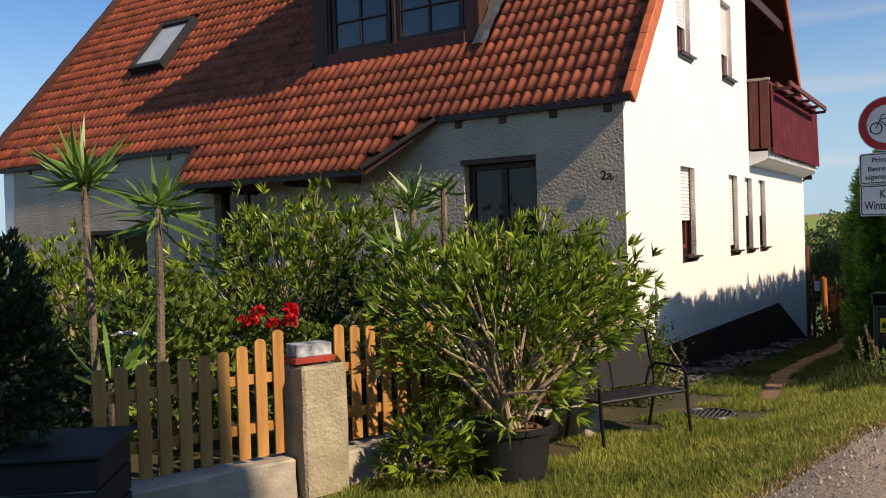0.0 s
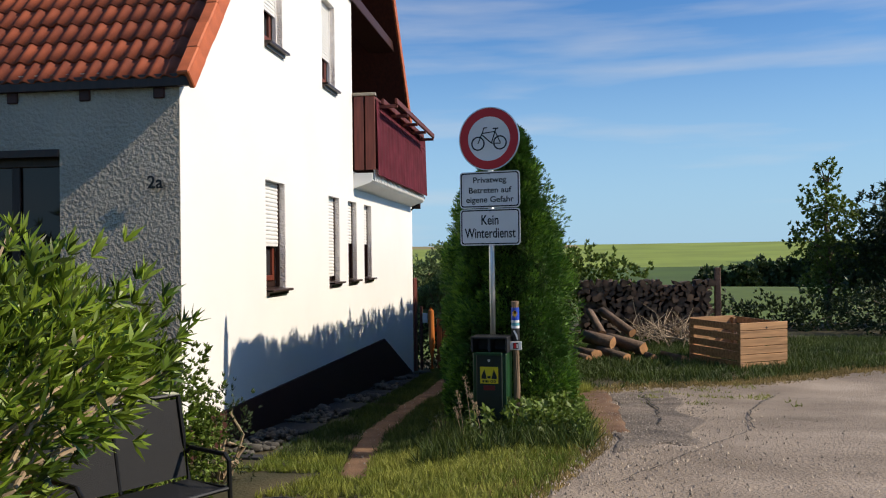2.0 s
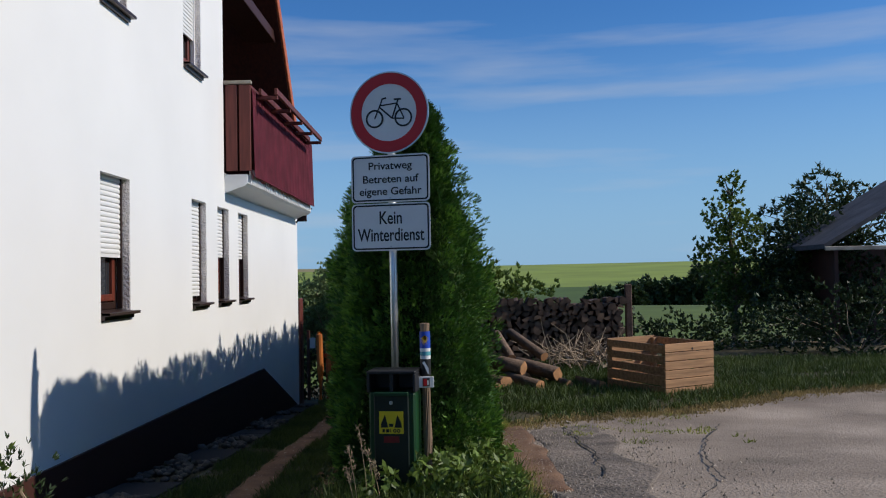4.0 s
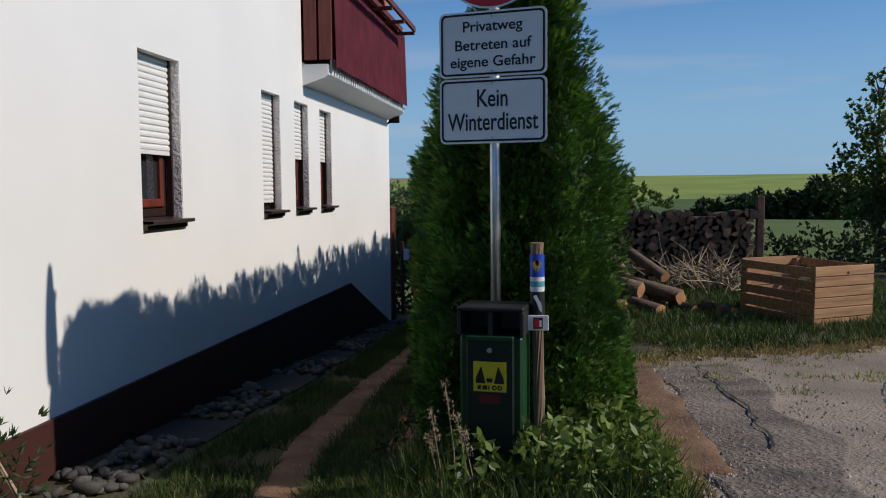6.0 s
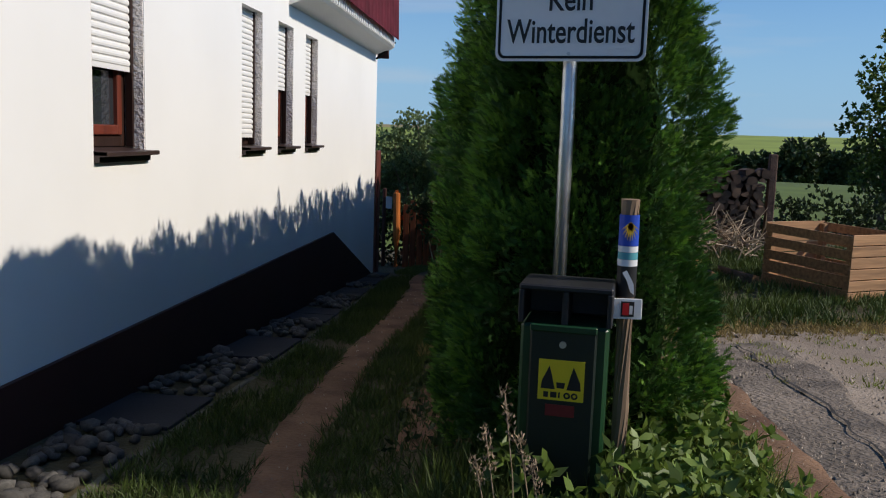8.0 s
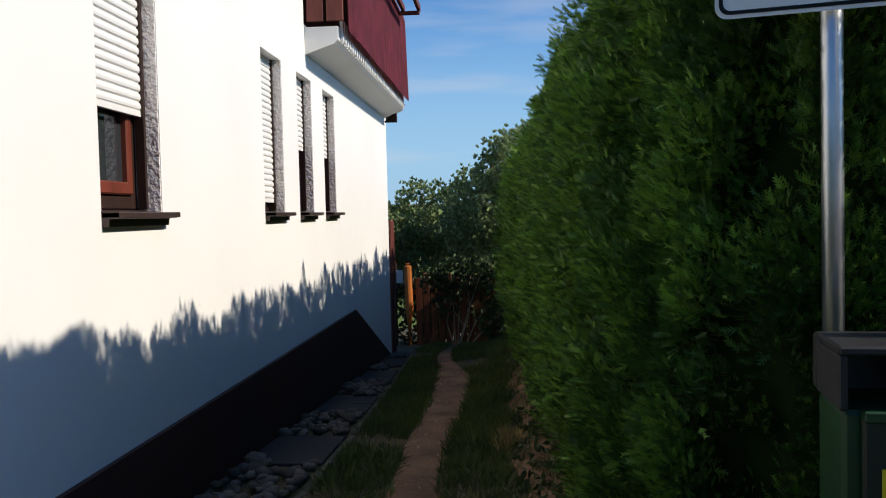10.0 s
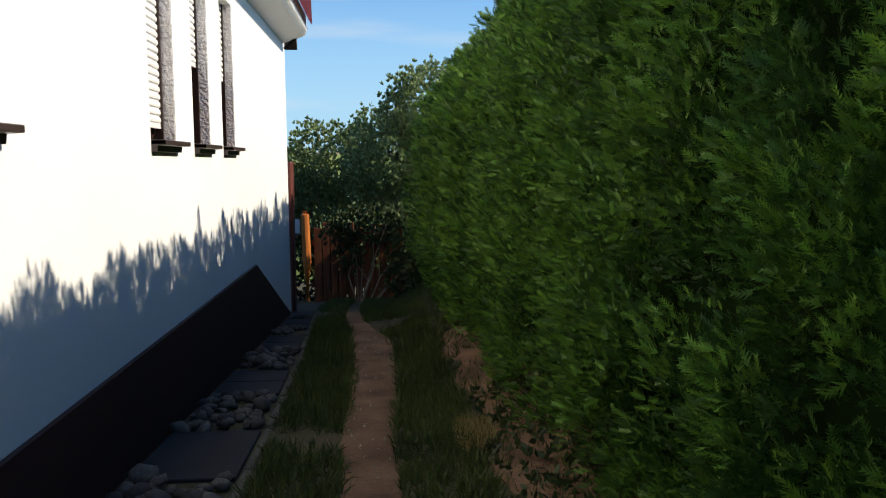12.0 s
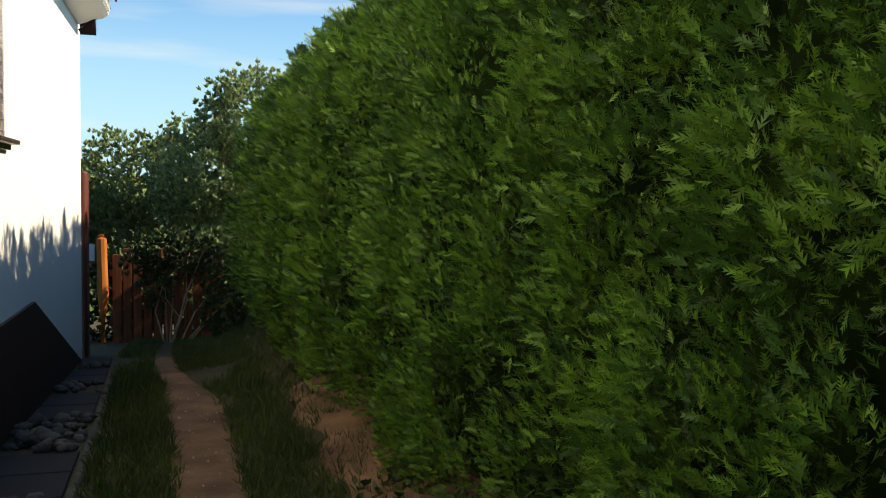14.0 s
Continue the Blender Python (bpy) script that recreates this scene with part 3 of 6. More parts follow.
    part("sill_cap", bm, SILL, w)


for w in GABLE_WINDOWS:
    gable_window(*w)


def front_window(x0, x1, z0, z1, n):
    w = part("window", box((x0 + 0.01, 0.16, z0), (x1 - 0.01, 0.24, z0 + 0.06)), DARKFRAME, house)
    bm = bmesh.new()
    box((x0, 0.14, z0), (x0 + 0.09, 0.22, z1), 0.006, bm)
    box((x1 - 0.09, 0.14, z0), (x1, 0.22, z1), 0.006, bm)
    box((x0 + 0.09, 0.14, z1 - 0.10), (x1 - 0.09, 0.22, z1), 0.006, bm)
    box((x0 + 0.09, 0.14, z0 + 0.0), (x1 - 0.09, 0.22, z0 + 0.10), 0.006, bm)
    for i in range(1, n):
        c = x0 + (x1 - x0) * i / n
        box((c - 0.045, 0.145, z0 + 0.1), (c + 0.045, 0.215, z1 - 0.1), 0.006, bm)
    part("frame", bm, DARKFRAME, w, "dark brown frame")
    for i in range(n):
        a, b = x0 + (x1 - x0) * i / n + 0.05, x0 + (x1 - x0) * (i + 1) / n - 0.05
        part("pane", box((a, 0.176, z0 + 0.1), (b, 0.184, z1 - 0.1)), DOORPANE, w)
    bm = bmesh.new()
    box((x0 - 0.04, -0.018, z1 - 0.02), (x1 + 0.0, -0.002, z1 + 0.05), bm=bm)
    part("head_board", bm, DARKFRAME, w)


for a, b, c, d in FRONT_HOLES:
    front_window(a, b, c, d, 2)
# Dark sheets added inside the walls stand for the unlit rooms.
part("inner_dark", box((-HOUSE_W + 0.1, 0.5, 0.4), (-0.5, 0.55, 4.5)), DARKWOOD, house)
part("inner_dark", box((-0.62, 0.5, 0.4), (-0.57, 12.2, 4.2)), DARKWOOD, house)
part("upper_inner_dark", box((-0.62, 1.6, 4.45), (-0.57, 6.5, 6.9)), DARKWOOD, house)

# house number: the digit and the letter as written, on two pins
fc = bpy.data.curves.new("house_number", "FONT")
fc.body, fc.size, fc.extrude, fc.offset = "2a", 0.17, 0.006, 0.002
fo = new("house_number", fc)
fo.data.materials.append(SIGNBLACK)
fo.matrix_world = pose(-0.31, -0.045, 3.54, 90, 0, 0)
tagged(fo, "black metal house number on the roughcast wall", "house number")
for x in (-0.26, -0.14):
    part("pin", cyl((x, 0.0, 3.56), (x, -0.045, 3.56), 0.006), SIGNBLACK, fo).matrix_parent_inverse = fo.matrix_basis.inverted()

# ---- roof ----
VERGE_R, VERGE_L = 0.17, -14.3
LOW_Z = 3.93
LOW_Y = EAVE_Y - (EAVE_Z - LOW_Z) / PITCH


def eave_y(x):
    """The eave's line: over the porch the roof runs on lower, with a slanting end."""
    if -7.6 < x < -3.6:
        return LOW_Y
    if -3.6 <= x < -2.75:
        return LOW_Y + (EAVE_Y - LOW_Y) * (x + 3.6) / 0.85
    return EAVE_Y


roof = part("roof", prism([(VERGE_R - 0.02, EAVE_Y + 0.05), (VERGE_R - 0.02, RIDGE_Y), (VERGE_L, RIDGE_Y), (VERGE_L, EAVE_Y + 0.05), (-7.6, EAVE_Y + 0.05), (-7.6, LOW_Y + 0.05), (-3.6, LOW_Y + 0.05), (-2.75, EAVE_Y + 0.05)], 0.10, "z", at=-0.20), DARKWOOD, house, "steep tiled roof on dark rafters")
for v in roof.data.vertices:
    v.co.z += roof_z(v.co.y)
bm = prism([(VERGE_R - 0.02, RIDGE_Y), (VERGE_R - 0.02, 2 * RIDGE_Y + 0.4), (VERGE_L, 2 * RIDGE_Y + 0.4), (VERGE_L, RIDGE_Y)], 0.16, "z", at=-0.2)
for v in bm.verts:
    v.co.z += roof_z(v.co.y)
part("roof_far_side", bm, DARKWOOD, house)
# verge boards and verge tiles
slope = Vector((0, 1, PITCH)).normalized()
up = Vector((0, -PITCH, 1)).normalized()


def verge_tile_mesh():
    bm = box((-0.02, 0, -0.07), (0.025, 0.40, 0.12), 0.01)
    box((-0.10, 0, 0.095), (0.025, 0.40, 0.135), 0.012, bm)
    bmesh.ops.recalc_face_normals(bm, faces=bm.faces)
    me = bpy.data.meshes.new("verge_tile")
    bm.to_mesh(me)
    bm.free()
    return me


def verge(x, material, far=False):
    """A verge board up the roof's edge with its row of overlapping edge tiles."""
    ridge = Vector((x - 0.03, RIDGE_Y, roof_z(RIDGE_Y) - 0.14))
    foot = Vector((x - 0.03, 2 * RIDGE_Y - EAVE_Y if far else EAVE_Y, EAVE_Z - 0.14))
    d = (ridge - foot)
    sl = d.normalized()
    u = Vector((0, -sl.z, sl.y)) if sl.y > 0 else Vector((0, sl.z, -sl.y))
    m = Matrix.Translation(foot) @ Matrix(((1, 0, 0), sl, u)).transposed().to_4x4()
    board = part("verge", box((-0.012, 0, -0.03), (0.012, d.length, 0.07), 0, None, m), DARKWOOD, house, "edge board with clay verge tiles")
    me = verge_tile_mesh()
    me.materials.append(material)
    for i in range(int(d.length / 0.36)):
        o = new("verge_tile", me)
        o.parent = board
        o.matrix_basis = Matrix.Translation(foot + Vector((0.03, 0, 0)) + sl * (i * 0.36 - 0.03) + u * (0.05 + 0.008 * (i % 2))) @ Matrix(((1, 0, 0), sl, u)).transposed().to_4x4()


verge(VERGE_R, TILE_EDGE)
verge(VERGE_R, TILE_EDGE, True)
verge(VERGE_L + 0.05, DARKWOOD)
# gutter board and rafter tails along the eave
bm = bmesh.new()
for x0, x1, y, z in ((-2.75, VERGE_R - 0.03, EAVE_Y, EAVE_Z), (VERGE_L, -7.6, EAVE_Y, EAVE_Z), (-7.6, -3.6, LOW_Y, LOW_Z)):
    box((x0, y + 0.0, z - 0.14), (x1, y + 0.03, z - 0.02), 0.004, bm)
part("eave_board", bm, DARKFRAME, house)
bm = tube([(-2.72, EAVE_Y - 0.02, EAVE_Z - 0.09), (-3.62, LOW_Y - 0.02, LOW_Z - 0.05)], 0.035, 8)
part("porch_edge", bm, SLATE, house, "grey flashing along the porch roof")
bm = prism([(EAVE_Y - 0.02, EAVE_Z - 0.02), (EAVE_Y + 0.10, EAVE_Z - 0.02), (LOW_Y + 0.08, LOW_Z - 0.12), (LOW_Y - 0.02, LOW_Z - 0.12)], 0.03, "x", at=-7.64)
part("porch_cheek", bm, DARKFRAME, house)
for x in (-12.6, -11.2, -9.8, -8.4, -2.4, -1.7, -0.95, -0.2):
    part("rafter_tail", box((x - 0.055, EAVE_Y + 0.05, EAVE_Z - 0.24), (x + 0.055, 0.02, EAVE_Z - 0.10), 0.01), DARKWOOD, house)
for x in (-7.2, -6.2, -5.2, -4.2):
    part("rafter_tail", box((x - 0.055, LOW_Y + 0.05, LOW_Z - 0.20), (x + 0.055, 0.1, LOW_Z - 0.08), 0.01), DARKWOOD, house)

# dormer with two windows, dark boarded
dm = part("dormer", box((-5.85, 1.02, 5.7), (-5.55, 5.0, 8.6)), DARKWOOD, house, "dark boarded dormer")
part("cheek", box((-2.85, 1.02, 5.7), (-2.6, 5.0, 8.6)), DARKWOOD, dm)
part("front_board", box((-5.55, 1.00, 5.7), (-2.85, 1.06, 6.02), 0.01), DARKWOOD, dm)
part("lintel", box((-5.55, 1.00, 7.45), (-2.85, 1.10, 8.6), 0.01), DARKWOOD, dm)
part("back_board", box((-5.55, 1.9, 5.8), (-2.85, 1.95, 8.5)), DARKFRAME, dm)
for x0, x1 in ((-5.5, -4.28), (-4.16, -2.9)):
    for lo, hi in (((x0, 6.02), (x0 + 0.09, 7.45)), ((x1 - 0.09, 6.02), (x1, 7.45)), ((x0 + 0.09, 6.02), (x1 - 0.09, 6.12)), ((x0 + 0.09, 7.36), (x1 - 0.09, 7.45)),
                   (((x0 + x1) / 2 - 0.02, 6.12), ((x0 + x1) / 2 + 0.02, 7.36)), ((x0 + 0.09, 6.52), (x1 - 0.09, 6.55))):
        part("window_bar", box((lo[0], 1.08, lo[1]), (hi[0], 1.15, hi[1]), 0.005), DARKFRAME, dm)
    part("mullion_post", box((x0 - 0.06, 1.04, 6.0), (x0, 1.16, 7.5), 0.006), DARKFRAME, dm)
for x0, x1 in ((-5.5, -4.28), (-4.16, -2.9)):
    part("dormer_pane", box((x0 + 0.09, 1.112, 6.12), (x1 - 0.09, 1.118, 7.36)), PANE, dm)
bm = prism([(-6.15, 8.45), (-2.3, 8.45), (-2.3, 8.65), (-6.15, 8.65)], 5.5, "y", at=0.25)
part("dormer_roof", bm, DARKWOOD, dm)
# crumpled lead flashing beside the dormer
bm = bmesh.new()
for i in range(9):
    y = 0.75 + i * 0.12
    for j, (dx, dz) in enumerate(((0.0, 0.10), (0.12, 0.09), (0.2, 0.06))):
        bm.verts.new((-2.58 + dx + 0.02 * math.sin(i * 2.1), y, roof_z(y) + dz + 0.025 * math.sin(i * 1.7 + j)))
bm.verts.ensure_lookup_table()
for i in range(8):
    for j in range(2):
        bm.faces.new([bm.verts[k] for k in (i * 3 + j, i * 3 + j + 1, i * 3 + j + 4, i * 3 + j + 3)])
bmesh.ops.solidify(bm, geom=bm.faces[:], thickness=0.012)
part("flashing", bm, STEEL, dm, "crumpled grey lead flashing")

# skylight in the roof plane
sk_m = Matrix.Translation(Vector((-10.73, 1.95, roof_z(1.95))) + up * 0.02) @ Matrix(((1, 0, 0), slope, up)).transposed().to_4x4()
bm = bmesh.new()
for lo, hi in (((-0.52, -0.75), (-0.43, 0.75)), ((0.43, -0.75), (0.52, 0.75)), ((-0.43, 0.62), (0.43, 0.75)), ((-0.43, -0.75), (0.43, -0.62))):
    box((lo[0], lo[1], -0.05), (hi[0], hi[1], 0.12), 0.012, bm, sk_m)
sk = part("skylight", bm, SLATE, house, "grey framed roof window")
# The pane's pale grey stands for the sky mirrored in it.
part("skylight_pane", box((-0.43, -0.62, 0.03), (0.43, 0.62, 0.06), 0, None, sk_m), mat("skylight_reflection", (0.40, 0.44, 0.44), 0.12, 0.1, 2.0, 30.0, 0, spec=0.8), sk, "pane with a pale sky reflection put into its colour")

# ---- loggia and balcony ----
part("loggia_back", box((-1.6, LOGGIA_Y, LOGGIA_Z), (-1.5, HOUSE_L, 11.5)), DARKWOOD, house, "dark boarded wall behind the balcony")
part("loggia_side", box((-1.5, LOGGIA_Y - 0.36, LOGGIA_Z), (-0.37, LOGGIA_Y - 0.02, 10.8)), DARKWOOD, house)
part("loggia_floor", box((-1.5, LOGGIA_Y, LOGGIA_Z - 0.25), (-0.002, HOUSE_L - 0.02, LOGGIA_Z - 0.01)), CONCRETE, house)
part("collar_beam", box((-0.5, LOGGIA_Y - 0.2, 7.3), (0.05, 11.2, 7.5), 0.01), DARKWOOD, house)
part("purlin", box((-1.5, 9.05, 8.45), (0.2, 9.25, 8.65), 0.01), DARKWOOD, house)
bal = part("balcony", prism([(0.002, 4.06), (0.30, 4.16), (0.34, 4.20), (0.34, 4.33), (0.002, 4.33)], 5.75, "y", at=6.84), PLASTER, house, "balcony with a wine-red screen")
for i in range(2):
    part("side_board", box((0.03 + i * 0.20, 6.82, 4.38), (0.20 + i * 0.20, 6.85, 5.66), 0.006), REDBOARD, bal)
part("side_rail", box((-0.02, 6.80, 5.67), (0.42, 6.87, 5.72), 0.008), CONCRETE, bal)
# pleated screen with shadowed folds
bm = bmesh.new()
n = 150
lowv, upv = [], []
for i in range(n + 1):
    y = 6.86 + i * (12.35 - 6.86) / n
    x = 0.405 + (0.016 if i % 3 == 0 else 0.0) + 0.004 * math.sin(i * 1.3)
    lowv.append(bm.verts.new((x + 0.03, y, 4.30 + 0.006 * math.sin(i * 2.2))))
    upv.append(bm.verts.new((x, y, 5.60)))
for i in range(n):
    bm.faces.new((lowv[i], lowv[i + 1], upv[i + 1], upv[i]))
bmesh.ops.solidify(bm, geom=bm.faces[:], thickness=0.012)
part("privacy_screen", bm, SCREEN, bal, "wine-red pleated screen")
for i in range(40):
    part("baluster", box((0.34, 6.95 + i * 0.138, 4.20), (0.37, 7.02 + i * 0.138, 4.42)), SHUTTER, bal)
part("hand_rail", box((0.33, 6.84, 5.60), (0.41, 12.4, 5.66), 0.008), REDBOARD, bal)
for x in (0.46, 0.70):
    part("flower_rack_rail", box((x, 7.1, 5.56), (x + 0.05, 11.6, 5.66), 0.008), REDBOARD, bal)
for y in (7.15, 8.2, 9.3, 10.4, 11.5):
    part("flower_rack_bracket", box((0.40, y, 5.50), (0.74, y + 0.05, 5.56), 0.006), REDBOARD, bal)
part("strut", tube([(0.02, 12.55, 3.98), (0.36, 12.55, 4.28)], 0.02), BLACKMETAL, bal)
part("downpipe", box((0.0, HOUSE_L + 0.002, -0.3), (0.06, HOUSE_L + 0.30, 2.35), 0.02), REDBOARD, house, "red-brown board beside the far corner")

# ---- unseen block, added to shade the garden's end ----
part("wall_shade_block", box((8.0, -20.0, 0.5), (14.0, -6.98, 12.0)), PLASTER)
tagged(bpy.data.objects["wall_shade_block"], "unseen block added to shade the garden's end", "wall", kind="structure")


# ---- hedge ----
THUJAS = [(3.05, 1.40, 4.22, 0.60, 2.7), (2.97, 1.85, 4.13, 0.68, 3.2)] + [(2.97 - 0.018 * i, 2.4 + 0.62 * i, 3.92 - 0.017 * i + 0.05 * math.sin(i * 2.3), 0.67 + 0.05 * math.sin(i * 1.7), 8.0) for i in range(20)]
WIDE = 1.35


def thuja_radius(h, r, p):
    return r * max(0.0, 1 - h ** p) ** 0.8 * (0.86 + 0.14 * min(1, h / 0.2))


def thuja_depth(k, h):
    """Half of the tree's extent along the row; the end trees stay broad up to their tops."""
    cx, cy, top, r, p = THUJAS[k]
    return 1.04 * r * max(0.0, 1 - h ** 9) ** 0.6 if k < 2 else WIDE * thuja_radius(h, r, p)


def build_thuja(k):
    """One thuja of the row: a core painted near-black for inner shade, a coat of flat feathered sprays in clumps with
    gaps between them, and thin leaders at the top.
    """
    cx, cy, top, r, p = THUJAS[k]
    z0 = ground_z(cx, cy) - 0.1
    H = top - z0
    g = np.random.default_rng(100 + k)
    near = k < 10
    m = 2200 if k < 2 else 1450 if k < 6 else 950 if near else 560 if k < 15 else 380
    h = g.uniform(0.02, 0.985, m) ** 0.95
    a = np.where(g.uniform(0, 1, m) < 0.84, (math.pi * 1.40 if k < 2 else math.pi) + g.uniform(-1.7, 1.7, m), g.uniform(-math.pi, math.pi, m))
    rad = np.array([thuja_radius(z, r, p) for z in h])
    dep = np.array([thuja_depth(k, z) for z in h])
    pos = np.stack([cx + rad * np.cos(a), cy + dep * np.sin(a), z0 + h * H], 1)
    # lumps a hand to an arm wide, drawn out upwards as the boughs grow
    bump = np.array([noise.noise((x * 3.6, y * 3.6, z * 2.4)) + 0.7 * noise.noise((x * 8.5, y * 8.5, z * 6.0)) for x, y, z in pos])
    lump = np.clip(0.15 * np.tanh(2.6 * bump) + 0.08 * bump + g.normal(0, 0.012, m) - 0.03, -0.28, 0.12)
    if k < 2:
        lump = np.minimum(lump * np.clip(rad / 0.4, 0.25, 0.85), 0.06)
    keep = (bump > -0.17 + 0.13 * g.normal(0, 1, m)) | (h > 0.70)
    pos[:, 0] += lump * np.cos(a)
    pos[:, 1] += lump * np.sin(a)
    for j in (k - 1, k + 1):
        if 0 <= j < len(THUJAS):
            ox, oy, ot, orr, op = THUJAS[j]
            oz = ground_z(ox, oy) - 0.1
            hh = np.clip((pos[:, 2] - oz) / (ot - oz), 0, 0.99)
            ex = np.array([(thuja_radius(z, orr, op), thuja_depth(j, z)) for z in hh]) + 1e-3
            keep &= np.hypot((pos[:, 0] - ox) / ex[:, 0], (pos[:, 1] - oy) / ex[:, 1]) > (0.66 if k < 6 else 0.84)
    pos, a, lump = pos[keep], a[keep], lump[keep]
    out = np.stack([np.cos(a), np.sin(a), 0.55 + 0.35 * g.uniform(-1, 1, len(a))], 1)
    # each clump is a fan of sprays round its own middle
    per = 21 if near else 9
    mid, ax = np.repeat(pos, per, 0), np.repeat(unit(out), per, 0)
    off = np.clip(g.normal(0, 1, (len(mid), 3)), -1.6, 1.6) * np.repeat(g.uniform(0.035, 0.070, len(pos)), per)[:, None]
    if k < 2:
        off *= 0.75
    pos = mid + off - ax * 0.5 * np.sum(off * off, 1)[:, None] / 0.06
    out = ax + off / 0.055 * 0.5 + np.array([0, 0, 0.2])
    # Proud clumps take the lighter colour: young tips, and painted light on crests.
    crest = np.repeat(lump > (0.035 if k > 1 else 0.05), per) & (g.uniform(0, 1, len(pos)) < 0.7)
    # leaders: thin upright tips that make the jagged outline
    tips = []
    for _ in range(4):
        ta, tr = g.uniform(0, 2 * math.pi), g.uniform(0.05, 0.5 if k > 1 else 0.75)
        zt = z0 + H * (0.95 if k > 1 else 0.93)
        ln = g.uniform(0.08, 0.22)
        m = 90
        u = g.uniform(0, 1, m)
        w = 0.085 * (1 - u)
        rx = r * tr if k > 1 else 0.12 * tr
        tips.append(np.stack([cx + rx * math.cos(ta) + g.normal(0, 1, m) * w, cy + tr * r * 1.2 * math.sin(ta) + g.normal(0, 1, m) * w, zt + u * ln], 1))
    tips = np.concatenate(tips)
    if k == 0:  # pressed flat behind the sign and its post
        front = np.where(np.abs(pos[:, 0] - 2.86) < 0.36, 0.885, 0.77)
        pos[:, 1] = np.maximum(pos[:, 1], front + g.uniform(0, 0.05, len(pos)))
    pos = np.concatenate([pos, tips])
    out = np.concatenate([out, np.tile([[0, 0, 1.0]], (len(tips), 1)) + g.normal(0, 0.3, (len(tips), 3))])
    tree = thing("thuja", Matrix.Translation((cx, cy, z0)), "dense green thuja clipped into the tall hedge row" if k else "pointed thuja at the end of the hedge behind the sign", "hedge tree", "thujas of the hedge")
    rel = pos - np.array([cx, cy, z0])
    crest = np.concatenate([crest, np.zeros(len(tips), bool)])
    ln, bl = (0.042, 0.019) if k < 2 else (0.043, 0.019) if near else (0.080, 0.036)
    tagged(part("crown", fronds("crown", rel[~crest], out[~crest], ln, bl, THUJA, 200 + k, 4), None, tree), kind="stuff")
    tagged(part("young_lit_growth", fronds("young_lit_growth", rel[crest], out[crest], ln, bl, THUJA_TIP, 260 + k, 4), None, tree), "lighter young sprays, light on clump crests put into their colour", kind="stuff")
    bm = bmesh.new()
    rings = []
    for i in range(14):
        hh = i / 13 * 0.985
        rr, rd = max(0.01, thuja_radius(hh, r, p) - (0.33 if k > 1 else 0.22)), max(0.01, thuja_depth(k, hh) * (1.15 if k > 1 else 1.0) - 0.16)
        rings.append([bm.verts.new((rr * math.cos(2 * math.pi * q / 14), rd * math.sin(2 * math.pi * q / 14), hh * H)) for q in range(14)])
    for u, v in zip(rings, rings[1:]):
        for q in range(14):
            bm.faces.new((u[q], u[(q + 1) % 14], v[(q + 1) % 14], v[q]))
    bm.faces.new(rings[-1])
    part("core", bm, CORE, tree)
    part("trunk", cyl((0, 0, -0.1), (0, 0, 0.8), 0.06, 0.04, 8), BARK, tree)


for k in range(len(THUJAS)):
    build_thuja(k)


# ---- shrubs and trees ----
def shrub(name, at, blobs, material, label, category, length, width, tufts, blades, seed, stems=10, spread=0.7, droop=0.15, stem_material=None, group="", shell=0.55, stem_r=0.010):
    """A shrub: bent stems rising from one foot to a crown of leaf tufts within several overlapping rounded masses (dx, dy, z, rx, ry, rz)."""
    g = np.random.default_rng(seed)
    foot = Vector(at)
    sh = thing(name, Matrix.Translation(foot), label, category, group)
    vol = np.array([b[3] * b[4] * b[5] for b in blobs]) ** 0.75
    pick = g.choice(len(blobs), tufts, p=vol / vol.sum())
    b = np.array(blobs)[pick]
    d = unit(g.normal(0, 1, (tufts, 3)))
    rad = shell + (1 - shell) * g.uniform(0, 1, tufts) ** 0.5
    rad *= 1 + 0.55 * np.array([noise.noise((x * 2.6 + seed, y * 2.6, z * 2.6)) for x, y, z in d])
    pos = b[:, :3] + d * rad[:, None] * b[:, 3:]
    mid = np.array([0, 0, 0.4])
    out = unit(pos - mid) + d * 0.6 + np.array([0, 0, 0.5])
    part("foliage", leaves("foliage", pos, out, length, width, material, blades, spread, droop, seed + 1), None, sh)
    for i in range(stems):
        bm = bmesh.new()
        t = Vector(pos[g.integers(tufts)])
        m1 = t * 0.45 + Vector((g.normal(0, 0.10), g.normal(0, 0.10), 0.12))
        f0 = Vector((g.normal(0, 0.05), g.normal(0, 0.05), -0.03))
        tube([f0, m1, t * 0.8 + Vector((0, 0, 0.05)), t], [stem_r * 1.8, stem_r * 1.3, stem_r, stem_r * 0.5], 5, bm)
        part("stem", bm, stem_material or TWIG, sh)
    return sh


def oleander(at, blobs, seed, label, tufts=1500, stems=26):
    return shrub("oleander", at, blobs, OLEANDER, label, "shrub", 0.135, 0.027, int(tufts * 0.72), 9, seed, int(stems * 1.7), 0.9, 0.0, group="oleander shrubs", shell=0.35, stem_r=0.011)


